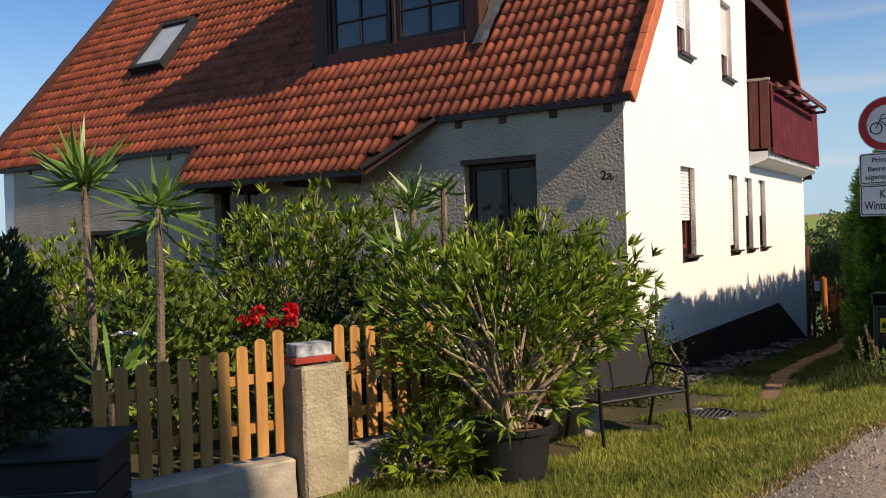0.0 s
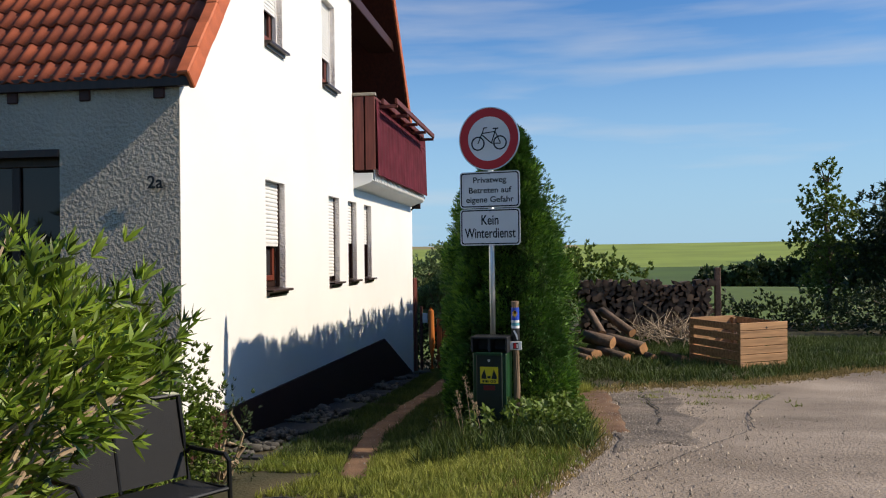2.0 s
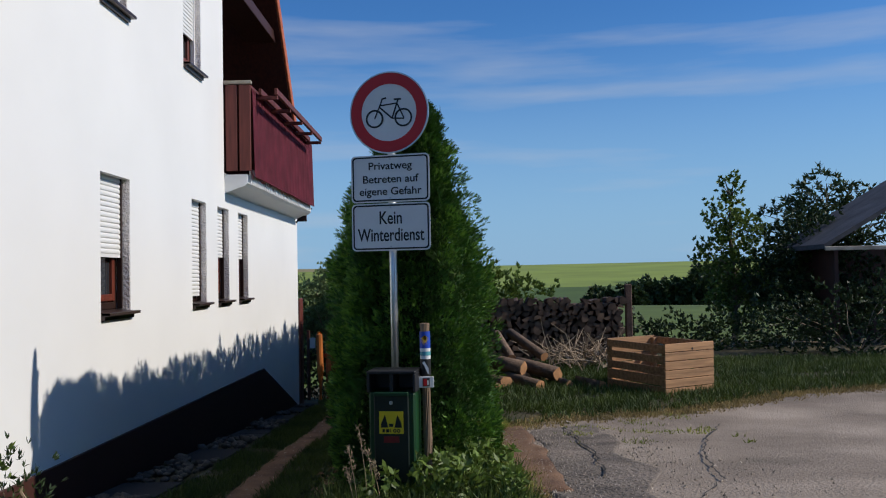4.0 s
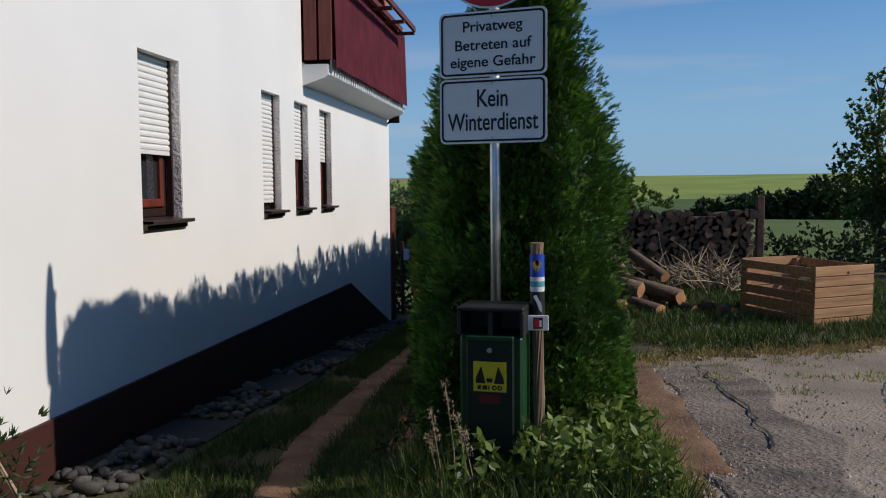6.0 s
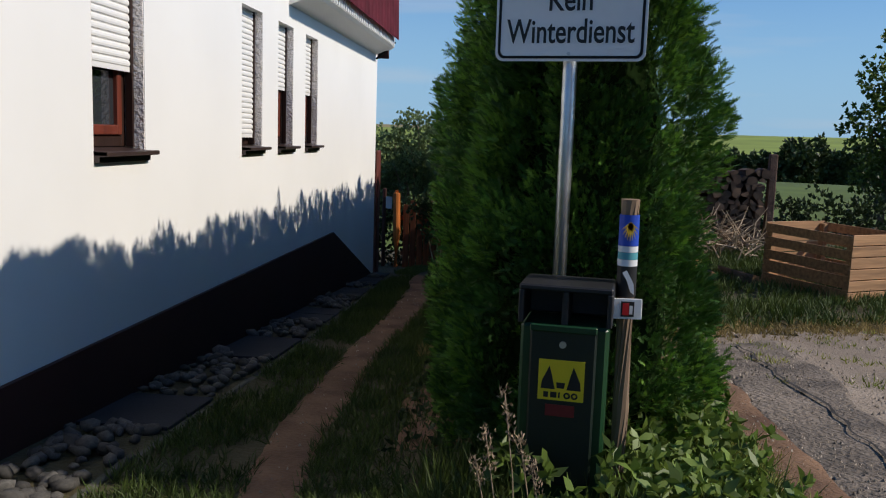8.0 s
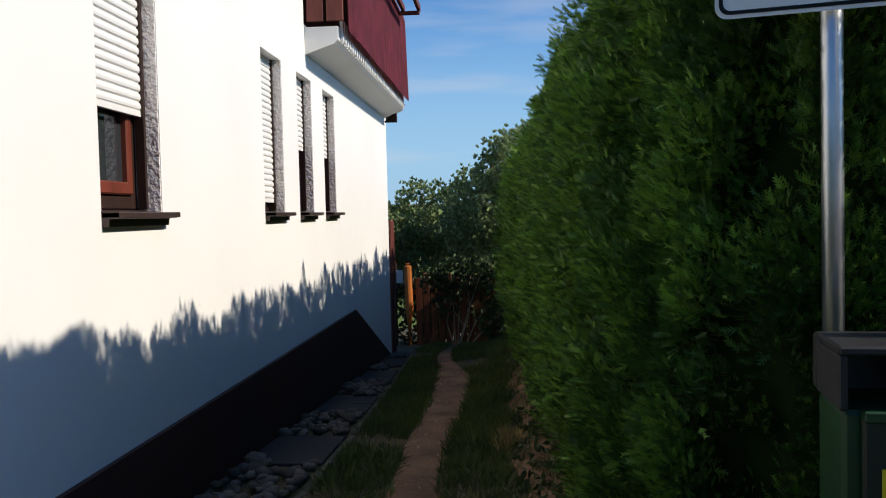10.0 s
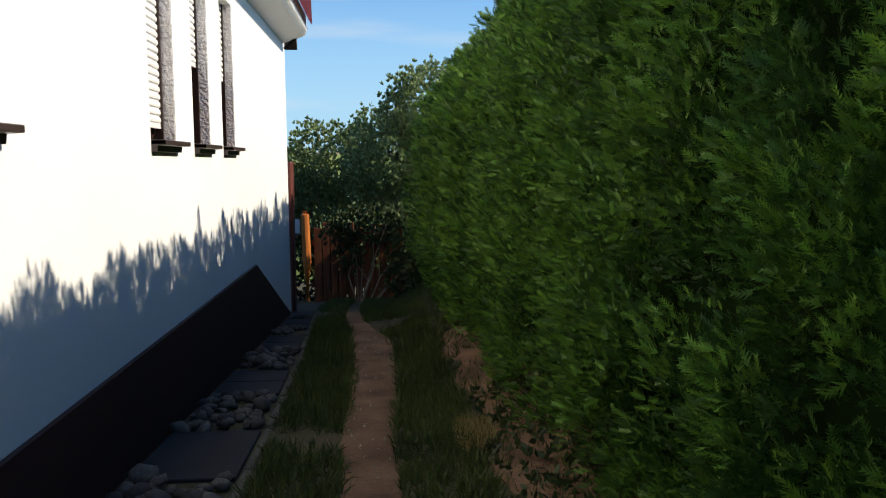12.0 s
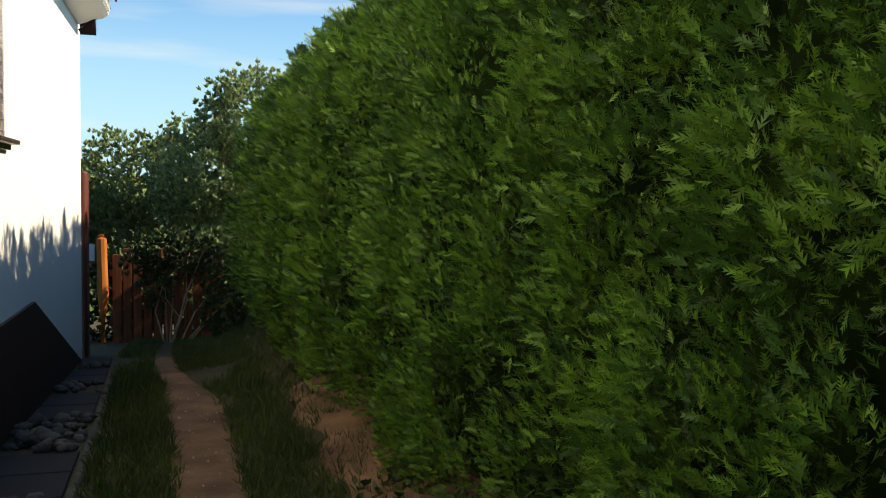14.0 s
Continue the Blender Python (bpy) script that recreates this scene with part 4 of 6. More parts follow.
oleander((0.52, -4.22, 1.38), [(-0.15, 0.1, 0.75, 0.95, 0.85, 0.75), (0.25, 0.65, 0.95, 0.75, 0.75, 0.55), (-0.75, 0.2, 0.85, 0.7, 0.7, 0.7), (-0.2, 1.0, 1.0, 0.85, 0.7, 0.7)], 11, "leggy green oleander growing in a black tub", 1750, 44)
oleander((-0.3, -1.75, 0.85), [(0.15, 0.1, 0.95, 0.85, 0.8, 0.95), (-0.75, 0.0, 1.2, 0.85, 0.8, 1.0), (0.35, 0.1, 1.05, 0.5, 0.5, 0.5)], 12, "bushy green oleander in front of the house corner", 1900, 22)
oleander((-2.9, -3.0, 1.0), [(0, 0, 1.45, 1.15, 0.9, 1.0), (0.9, 0.2, 1.5, 0.9, 0.8, 0.95), (-0.9, 0.1, 1.3, 0.9, 0.8, 0.9)], 13, "tall oleander with tangled stems before the porch", 1600, 46)
oleander((-5.0, -4.1, 1.0), [(0, 0, 1.05, 1.0, 0.9, 0.8), (-0.9, 0.0, 1.2, 0.9, 0.8, 0.9), (0.8, 0.3, 0.9, 0.7, 0.7, 0.7)], 14, "yellowish green oleander by the front window", 1500, 24)
shrub("box_shrub", (0.15, -0.75, 0.92), [(0.0, 0, 0.65, 0.5, 0.5, 0.65), (0.3, -0.35, 0.45, 0.4, 0.4, 0.42)], LEAF, "small-leaved green shrub against the corner", "shrub", 0.05, 0.022, 1500, 6, 15, 8, 0.9)
shrub("wild_shrub", (0.60, -0.55, 0.9), [(0.0, 0, 0.45, 0.28, 0.28, 0.45)], DARKLEAF, "wispy dark shrub at the corner", "shrub", 0.05, 0.012, 260, 5, 16, 10, 0.9)
shrub("citrus_shrub", (-2.75, -4.85, 1.0), [(0, 0, 0.85, 0.75, 0.6, 0.65), (0.6, 0.2, 0.75, 0.6, 0.5, 0.55), (-0.5, 0, 0.8, 0.5, 0.5, 0.6)], LEAF, "light green broad-leaved garden shrub behind the fence", "shrub", 0.10, 0.05, 900, 6, 17, 14, 0.9)
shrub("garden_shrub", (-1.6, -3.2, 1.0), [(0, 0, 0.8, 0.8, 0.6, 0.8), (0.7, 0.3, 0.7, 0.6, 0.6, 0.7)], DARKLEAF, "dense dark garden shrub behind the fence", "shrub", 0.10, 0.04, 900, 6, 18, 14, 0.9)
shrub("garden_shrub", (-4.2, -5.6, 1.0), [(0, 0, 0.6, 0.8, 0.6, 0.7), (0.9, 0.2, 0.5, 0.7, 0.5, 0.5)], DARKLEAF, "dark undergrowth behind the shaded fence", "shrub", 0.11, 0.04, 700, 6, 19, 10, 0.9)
shrub("laurel_shoot", (0.05, -4.75, 0.92), [(0, 0, 0.30, 0.32, 0.28, 0.28), (0.25, 0.2, 0.2, 0.25, 0.22, 0.2)], OLEANDER, "low leafy shoots at the foot of the garden wall", "shrub", 0.13, 0.03, 160, 6, 20, 8, 0.8)
# geraniums
ger = shrub("geranium", (-1.55, -4.6, 1.35), [(0, 0, 0.55, 0.42, 0.3, 0.30), (0.35, 0.1, 0.5, 0.3, 0.25, 0.28)], LEAF, "green geranium with red flower heads", "flower", 0.06, 0.06, 420, 5, 21, 12, 0.9)
for i, (dx, dy, dz) in enumerate(((-0.30, -0.15, 0.84), (-0.18, -0.1, 0.92), (0.10, -0.2, 0.82), (0.22, -0.1, 0.90), (0.28, -0.18, 0.86), (-0.36, 0.0, 0.80), (0.16, -0.05, 0.94))):
    g = np.random.default_rng(50 + i)
    d = unit(g.normal(0, 1, (46, 3)))
    part("flower_head", leaves("flower_head", np.array([dx, dy, dz]) + d * np.array([0.045, 0.04, 0.035]), d, 0.035, 0.04, RED, 2, 0.4, 0, 60 + i), None, ger, "red geranium blossom")
ger2 = shrub("geranium", (-0.75, -2.1, 2.45), [(0, 0, 0.12, 0.25, 0.2, 0.18)], LEAF, "small red geranium above the shrubs", "flower", 0.06, 0.05, 90, 5, 22, 5, 0.9)
for i, (dx, dy, dz) in enumerate(((0.05, -0.1, 0.26), (0.15, -0.12, 0.22))):
    g = np.random.default_rng(80 + i)
    d = unit(g.normal(0, 1, (40, 3)))
    part("flower_head", leaves("flower_head", np.array([dx, dy, dz]) + d * 0.04, d, 0.035, 0.04, RED, 2, 0.4, 0, 90 + i), None, ger2, "red geranium blossom")


def yucca(at, top_z, seed, lean=(0, 0), n=60, length=0.55, rise=-0.35, label="slender yucca with a tuft of sword leaves on a bare trunk"):
    g = np.random.default_rng(seed)
    a = Vector(at)
    y = thing("yucca", Matrix.Translation(a), label, "plant", "yuccas")
    h = top_z - a.z
    tip = Vector((lean[0], lean[1], h))
    part("trunk", tube([(0, 0, -0.02), (tip.x * 0.3, tip.y * 0.4, h * 0.35), (tip.x * 0.8, tip.y * 0.7, h * 0.7), tip], [0.045, 0.038, 0.032, 0.03], 8), BARK, y)
    pos = np.tile(np.array(tip), (n, 1)) + np.stack([g.normal(0, 0.015, n), g.normal(0, 0.015, n), g.uniform(-0.12, 0.06, n)], 1)
    d = unit(np.stack([g.normal(0, 1, n), g.normal(0, 1, n), g.uniform(rise, 1.6, n)], 1))
    part("leaf_tuft", leaves("leaf_tuft", pos, d, length, 0.042, YUCCA, 1, 0.12, 0.05, seed + 1, 0.12), None, y)
    return y


yucca((-1.95, -5.62, 0.95), 3.18, 31, (0.05, 0.0), length=0.50)
yucca((-2.75, -5.62, 0.95), 3.48, 32, (-0.10, 0.0), length=0.56)
yucca((-0.82, -3.55, 1.0), 3.22, 33, (0.0, 0.02), 44, 0.46, 0.3)
yucca((-0.55, -3.45, 1.0), 3.36, 34, (0.03, 0.0), 14, 0.30)
yucca((-0.72, -3.85, 1.0), 2.72, 35, (0.0, 0.0), 40, 0.44, 0.3)
yucca((-2.4, -5.75, 0.95), 1.75, 36, (0.0, 0.0), 14, 0.75, 0.3, "young agave-like yucca low behind the fence")


def tree(at, height, crown, seed, label, material=LEAF, tufts=900, leaf=(0.16, 0.09), limbs=14, name="tree", r=0.10):
    """A tree: tapered trunk, limbs to the clumps of its crown (dx, dy, z, rx, ry, rz), leaves in tufts."""
    g = np.random.default_rng(seed)
    a = Vector(at)
    t = thing(name, Matrix.Translation(a), label, "tree")
    part("trunk", tube([(0, 0, -0.2), (0.05, 0, height * 0.35), (-0.04, 0.05, height * 0.65), (0, 0, height * 0.92)], [r, r * 0.75, r * 0.45, r * 0.12], 8), BARK, t)
    for b in crown:
        for _ in range(max(1, limbs // len(crown))):
            e = Vector(b[:3]) + Vector((g.normal(0, b[3] * 0.4), g.normal(0, b[4] * 0.4), g.normal(0, b[5] * 0.3)))
            s = Vector((0, 0, max(0.2, min(height * 0.85, e.z - 0.3 * math.hypot(e.x, e.y) - 0.2))))
            part("limb", tube([s, (s + e) / 2 + Vector((0, 0, 0.06)), e], [r * 0.3, r * 0.2, r * 0.06], 5), BARK, t)
    vol = np.array([b[3] * b[4] * b[5] for b in crown]) ** 0.8
    pick = g.choice(len(crown), tufts, p=vol / vol.sum())
    b = np.array(crown)[pick]
    d = unit(g.normal(0, 1, (tufts, 3)))
    rad = 0.35 + 0.65 * g.uniform(0, 1, tufts) ** 0.6
    rad *= 1 + 0.35 * np.array([noise.noise((x * 2.6 + seed, y * 2.6, z * 2.6)) for x, y, z in d])
    pos = b[:, :3] + d * rad[:, None] * b[:, 3:]
    part("crown", leaves("crown", pos, d + np.array([0, 0, 0.2]), leaf[0], leaf[1], material, 7, 0.9, 0.2, seed + 1), None, t)
    return t


# the open-crowned tree beyond the crate and the dark ones beside it
tree((11.15, 18.0, land_z(11.15, 18)), 4.6, [(0, 0, 4.35, 0.35, 0.35, 0.5), (-0.15, 0, 3.6, 0.65, 0.6, 0.45), (0.3, 0, 3.1, 0.8, 0.7, 0.5), (-0.4, 0, 2.5, 0.75, 0.7, 0.6), (0.5, 0, 2.0, 1.0, 0.8, 0.7), (0.1, 0, 1.2, 0.9, 0.8, 0.7)], 41, "young leafy tree with an open, tapering crown", tufts=1250, leaf=(0.11, 0.065), limbs=30)
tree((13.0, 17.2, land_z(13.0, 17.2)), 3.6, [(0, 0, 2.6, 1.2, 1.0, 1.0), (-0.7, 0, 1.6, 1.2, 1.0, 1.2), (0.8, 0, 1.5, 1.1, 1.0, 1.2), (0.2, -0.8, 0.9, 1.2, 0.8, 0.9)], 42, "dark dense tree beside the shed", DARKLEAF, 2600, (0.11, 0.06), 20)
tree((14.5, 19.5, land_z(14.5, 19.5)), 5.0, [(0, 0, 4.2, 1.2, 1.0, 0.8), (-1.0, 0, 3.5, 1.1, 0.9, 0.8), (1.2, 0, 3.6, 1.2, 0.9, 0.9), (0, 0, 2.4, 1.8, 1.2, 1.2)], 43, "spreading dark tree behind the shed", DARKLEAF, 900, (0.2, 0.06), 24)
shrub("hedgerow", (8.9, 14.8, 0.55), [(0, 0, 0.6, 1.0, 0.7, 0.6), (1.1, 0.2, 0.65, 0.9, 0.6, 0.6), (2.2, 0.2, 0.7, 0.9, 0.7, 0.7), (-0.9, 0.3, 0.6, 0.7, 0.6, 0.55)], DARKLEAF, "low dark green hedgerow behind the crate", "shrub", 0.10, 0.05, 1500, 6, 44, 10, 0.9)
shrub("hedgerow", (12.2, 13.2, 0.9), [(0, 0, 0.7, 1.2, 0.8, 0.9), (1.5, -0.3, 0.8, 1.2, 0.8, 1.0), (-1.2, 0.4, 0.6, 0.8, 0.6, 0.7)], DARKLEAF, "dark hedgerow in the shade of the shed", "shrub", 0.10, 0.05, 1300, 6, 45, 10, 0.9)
shrub("elder_bush", (4.2, 15.0, 0.8), [(0, 0, 1.5, 0.9, 0.8, 0.8), (0.9, 0, 1.2, 0.8, 0.7, 0.7), (-0.8, 0.3, 1.4, 0.9, 0.8, 0.9)], LEAF, "light green elder bush behind the wood pile", "shrub", 0.13, 0.06, 900, 6, 46, 12, 0.9)
# fruit bushes beyond the gate
shrub("garden_tree", (0.3, 19.0, -0.8), [(0, 0, 3.0, 1.3, 1.0, 1.0), (-1.3, 0, 2.6, 1.1, 0.9, 1.0), (1.2, 0.2, 3.3, 1.1, 0.9, 1.0), (0.2, -0.6, 1.9, 1.6, 0.8, 1.2)], FRUITLEAF, "leafy fruit tree beyond the garden gate", "tree", 0.095, 0.05, 6500, 7, 47, 30, 0.9, stem_r=0.02)
shrub("garden_tree", (2.3, 17.2, -0.5), [(0, 0, 3.9, 0.9, 0.9, 0.9), (-0.6, 0, 2.8, 1.0, 0.8, 1.0), (0.5, 0.2, 2.6, 1.0, 0.9, 1.1), (-0.2, -0.5, 1.2, 1.2, 0.8, 0.9)], FRUITLEAF, "tall leafy bush beyond the hedge's end", "tree", 0.095, 0.05, 6000, 7, 48, 26, 0.9, stem_r=0.02)
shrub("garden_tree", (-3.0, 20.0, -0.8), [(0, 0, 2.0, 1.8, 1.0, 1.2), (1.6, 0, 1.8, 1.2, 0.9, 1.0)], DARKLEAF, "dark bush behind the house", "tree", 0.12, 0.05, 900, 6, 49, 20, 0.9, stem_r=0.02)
# far woodland on the slope
g = np.random.default_rng(5)
for i, (x, y, h, w) in enumerate(((27, 128, 5.5, 4.0), (31, 126, 6.0, 3.5), (34.5, 130, 7.0, 4.2), (38, 127, 6.8, 4.0), (42, 126, 9.0, 4.8), (46, 128, 9.5, 5.0), (51, 127, 8.5, 5.0), (56, 130, 9.0, 5.5), (62, 128, 9.0, 5.5), (69, 130, 9.5, 6.0), (8, 150, 3.5, 3.5), (2, 152, 3.0, 3.0))):
    h *= 0.95
    tree((x, y, land_z(x, y) - 0.3), h, [(0, 0, h * 0.62, w * 0.6, w * 0.6, h * 0.36), (w * 0.35, 0, h * 0.45, w * 0.5, w * 0.5, h * 0.3), (-w * 0.35, 0, h * 0.42, w * 0.5, w * 0.5, h * 0.3)], 300 + i, "distant dark green tree on the field slope", DARKLEAF, 420, (0.75, 0.5), 6, "distant_tree", 0.25)
for ob in [o for o in scene.collection.objects if o.name.startswith("distant_tree")]:
    ob["group"] = "distant trees"


# ---- road sign ----
def text(name, body, size, at, material, parent, width):
    """Letters a little proud of the plate, drawn to a given width, in the plate's own plane (x to the right, z up, facing -y)."""
    c = bpy.data.curves.new(name, "FONT")
    c.body, c.size, c.align_x, c.extrude, c.offset = body, size, "CENTER", 0.0008, size * 0.012
    o = new(name, c)
    o.data.materials.append(material)
    o.parent = parent
    bpy.context.view_layer.update()
    o.matrix_basis = pose(*at, 90) @ Matrix.Diagonal((width / o.dimensions.x, 1, 1, 1))
    return o


def rounded(w, h, r, n=6):
    pts = []
    for cx, cz, a0 in ((w / 2 - r, h / 2 - r, 0), (-w / 2 + r, h / 2 - r, 90), (-w / 2 + r, -h / 2 + r, 180), (w / 2 - r, -h / 2 + r, 270)):
        for i in range(n + 1):
            a = radians(a0 + 90 * i / n)
            pts.append((cx + r * math.cos(a), cz + r * math.sin(a)))
    return pts


def disc(r, y0, depth, n=56, bm=None, cx=0, cz=0):
    return prism([(cx + r * math.cos(2 * math.pi * i / n), cz + r * math.sin(2 * math.pi * i / n)) for i in range(n)], depth, "y", bm, y0)


def ring(r0, r1, y0, depth, cx=0, cz=0, n=40, bm=None):
    bm = bm or bmesh.new()
    vs = [[bm.verts.new((cx + r * math.cos(2 * math.pi * i / n), y, cz + r * math.sin(2 * math.pi * i / n))) for i in range(n)] for r, y in ((r0, y0), (r1, y0), (r1, y0 + depth), (r0, y0 + depth))]
    for a in range(4):
        for i in range(n):
            bm.faces.new((vs[a][i], vs[a][(i + 1) % n], vs[(a + 1) % 4][(i + 1) % n], vs[(a + 1) % 4][i]))
    return bm


SIGN_TURN = -14.0
sign = thing("road_sign", pose(2.855, 0.80, ground_z(2.855, 0.8) - 0.05, 0, 0, SIGN_TURN), "no-cycling sign with two white text plates on a galvanised post", "road sign")
base_z = sign.location.z
part("post", cyl((0, 0.045, 0), (0, 0.045, 4.22 - base_z), 0.030, n=18), STEEL, sign, "galvanised steel post", True)
z_disc, z_up, z_low = 4.025 - base_z, 3.520 - base_z, 3.150 - base_z
dsc = part("round_sign", disc(0.312, -0.004, 0.006), SIGNWHITE, sign, "white disc with a red border and a black bicycle")
part("red_border", ring(0.220, 0.304, -0.0085, 0.004, n=56), SIGNRED, dsc)
part("rim", ring(0.305, 0.315, -0.010, 0.016, n=56), STEEL, dsc)
# bicycle pictogram
for x in (-0.115, 0.115):
    part("wheel", ring(0.057, 0.071, -0.0075, 0.003, x, -0.044), SIGNBLACK, dsc)


def bar(bm, a, b, w):
    a, b = Vector(a), Vector(b)
    d = (b - a).normalized()
    nrm = Vector((-d.y, d.x)) * w / 2
    return prism([tuple(a + nrm), tuple(b + nrm), tuple(b - nrm), tuple(a - nrm)], 0.003, "y", bm, -0.0078)


bk = bmesh.new()
for a, b, w in (((-0.115, -0.044), (-0.063, 0.072), 0.010), ((-0.075, 0.055), (0.068, 0.068), 0.010), ((-0.070, 0.040), (0.026, -0.046), 0.012), ((0.026, -0.046), (0.075, 0.096), 0.011), ((0.026, -0.046), (0.120, -0.052), 0.010),
                ((0.120, -0.048), (0.066, 0.068), 0.010), ((0.042, 0.098), (0.100, 0.098), 0.013), ((-0.063, 0.072), (-0.052, 0.108), 0.010), ((-0.054, 0.106), (-0.018, 0.112), 0.012)):
    bar(bk, a, b, w)
part("bicycle_frame", bk, SIGNBLACK, dsc)
dsc.location = (0, 0, z_disc)
for z, lines in ((z_up, (("Privatweg", 0.082, 0.071, 0.346), ("Betreten auf", 0.082, -0.031, 0.444), ("eigene Gefahr", 0.082, -0.124, 0.496))), (z_low, (("Kein", 0.138, 0.024, 0.178), ("Winterdienst", 0.138, -0.106, 0.53)))):
    pl = part("text_plate", prism(rounded(0.625, 0.362, 0.035), 0.004, "y", at=-0.004), SIGNWHITE, sign, "white plate with black border and lettering")
    pl.location = (0, 0, z)
    bm = bmesh.new()
    o, i = rounded(0.603, 0.340, 0.028), rounded(0.581, 0.318, 0.022)
    vo, vi = [bm.verts.new((x, -0.0062, q)) for x, q in o], [bm.verts.new((x, -0.0062, q)) for x, q in i]
    for k in range(len(vo)):
        j = (k + 1) % len(vo)
        bm.faces.new((vo[k], vo[j], vi[j], vi[k]))
    bmesh.ops.solidify(bm, geom=bm.faces[:], thickness=0.001)
    part("border", bm, SIGNBLACK, pl)
    for body, size, dz, sq in lines:
        text("lettering", body, size, (0, -0.0055, dz), SIGNBLACK, pl, sq)
    for q in (0.15, -0.15):
        b = part("bolt", cyl((0, -0.009, q), (0, -0.002, q), 0.007, n=8), STEEL, pl)
for z in (z_disc + 0.18, z_disc - 0.18, z_up, z_low):
    part("clamp", box((-0.045, 0.008, z - 0.018), (0.045, 0.08, z + 0.018), 0.004), STEEL, sign)

# ---- dog waste bin ----
bin_z = ground_z(2.88, 0.45)
wb = thing("waste_bin", pose(2.885, 0.46, bin_z, 0, 0, -8), "dark green dog waste bin with a yellow sticker", "waste bin")
part("body", box((-0.165, -0.11, 0.12), (0.165, 0.13, 1.955 - bin_z), 0.012), GREENPAINT, wb, "green painted box")
part("door", box((-0.125, -0.135, 0.20), (0.125, -0.112, 1.955 - bin_z), 0.008), DARKGREEN, wb, "dark green front door")
part("door_lip", box((-0.125, -0.150, 1.935 - bin_z), (0.125, -0.10, 1.962 - bin_z), 0.004), GREENPAINT, wb)
hd = part("hood", box((-0.175, 0.10, 1.958 - bin_z), (0.175, 0.15, 2.105 - bin_z), 0.008), BLACKPLASTIC, wb, "black bag hood")
part("hood_top", box((-0.175, -0.13, 2.085 - bin_z), (0.175, 0.10, 2.108 - bin_z), 0.006), BLACKPLASTIC, hd)
part("hood_cheek", box((-0.175, -0.13, 1.958 - bin_z), (-0.155, 0.10, 2.085 - bin_z), 0.004), BLACKPLASTIC, hd)
part("hood_cheek", box((0.155, -0.13, 1.958 - bin_z), (0.175, 0.10, 2.085 - bin_z), 0.004), BLACKPLASTIC, hd)
part("hood_divider", box((-0.012, -0.125, 1.958 - bin_z), (0.012, 0.10, 2.085 - bin_z), 0.004), BLACKPLASTIC, hd)
part("foot", box((-0.05, -0.04, -0.1), (0.05, 0.06, 0.12), 0.008), BLACKMETAL, wb)
part("lock", cyl((0, -0.136, 1.888 - bin_z), (0, -0.146, 1.888 - bin_z), 0.013, n=16), STEEL, wb, "chrome lock")
yz = 1.750 - bin_z
st = part("sticker", box((-0.086, -0.1385, yz - 0.078), (0.086, -0.1362, yz + 0.078)), YELLOW, wb, "yellow square sticker with black shapes")
bm = bmesh.new()
for s in (-1, 1):
    prism([(s * 0.075, yz - 0.035), (s * 0.072, yz - 0.005), (s * 0.045, yz + 0.055), (s * 0.035, yz + 0.02), (s * 0.022, yz - 0.035)], 0.0012, "y", bm, -0.1397)
prism([(-0.015, yz - 0.03), (0.012, yz - 0.03), (0.016, yz - 0.008), (-0.018, yz - 0.008)], 0.0012, "y", bm, -0.1397)
part("printed_shape", bm, SIGNBLACK, st)
bm = bmesh.new()
for x in (-0.064, -0.038, -0.020, -0.008):
    box((x, -0.1397, yz - 0.068), (x + (0.018 if x < -0.03 else 0.006), -0.1387, yz - 0.046), bm=bm)
ring(0.006, 0.013, -0.1397, 0.001, 0.024, yz - 0.057, 14, bm)
ring(0.006, 0.013, -0.1397, 0.001, 0.052, yz - 0.057, 14, bm)
part("printed_mark", bm, SIGNBLACK, st)
part("red_label", box((-0.055, -0.1385, 1.610 - bin_z), (0.055, -0.1362, 1.655 - bin_z)), mat("red_label", (0.16, 0.012, 0.012), 0.5, 0.2, 8, 50, 0), wb)

# ---- wooden marker stake ----
sz = ground_z(3.10, 0.53)
sk2 = thing("marker_stake", pose(3.115, 0.50, sz - 0.1, 0, -0.4, 0), "weathered round stake with waymark stickers beside the bin", "marker post")
hs = 2.43 - sz + 0.1
part("pole", tube([(0, 0, 0), (0.004, 0, hs * 0.4), (0.0, 0.004, hs * 0.75), (0, 0, hs)], [0.031, 0.033, 0.035, 0.036], 12), STICK, sk2)
for z0, z1, m, lb in ((hs - 0.178, hs - 0.058, BLUE, "blue waymark sticker with a yellow shell"), (hs - 0.202, hs - 0.179, SIGNWHITE, ""), (hs - 0.230, hs - 0.203, TEAL, ""), (hs - 0.256, hs - 0.231, SIGNWHITE, ""), (hs - 0.375, hs - 0.257, SIGNBLACK, "black band with a white mark")):
    part("band", cyl((0, 0.003, z0), (0, 0.003, z1), 0.0385, n=24, caps=False), m, sk2, lb, True)
bm = bmesh.new()
for i in range(9):
    a = radians(-160 + 140 * i / 8)
    s = prism([(0.006 * math.cos(a + 1.57), hs - 0.090 + 0.006 * math.sin(a + 1.57)), (0.060 * math.cos(a) * 0.6, hs - 0.090 + 0.070 * math.sin(a)), (-0.006 * math.cos(a + 1.57), hs - 0.090 - 0.006 * math.sin(a + 1.57))], 0.002, "y", bm, -0.041)
part("shell_mark", bm, mat("shell_yellow", (0.85, 0.50, 0.03), 0.5, 0.05, 3, 30, 0), sk2, "yellow shell mark")
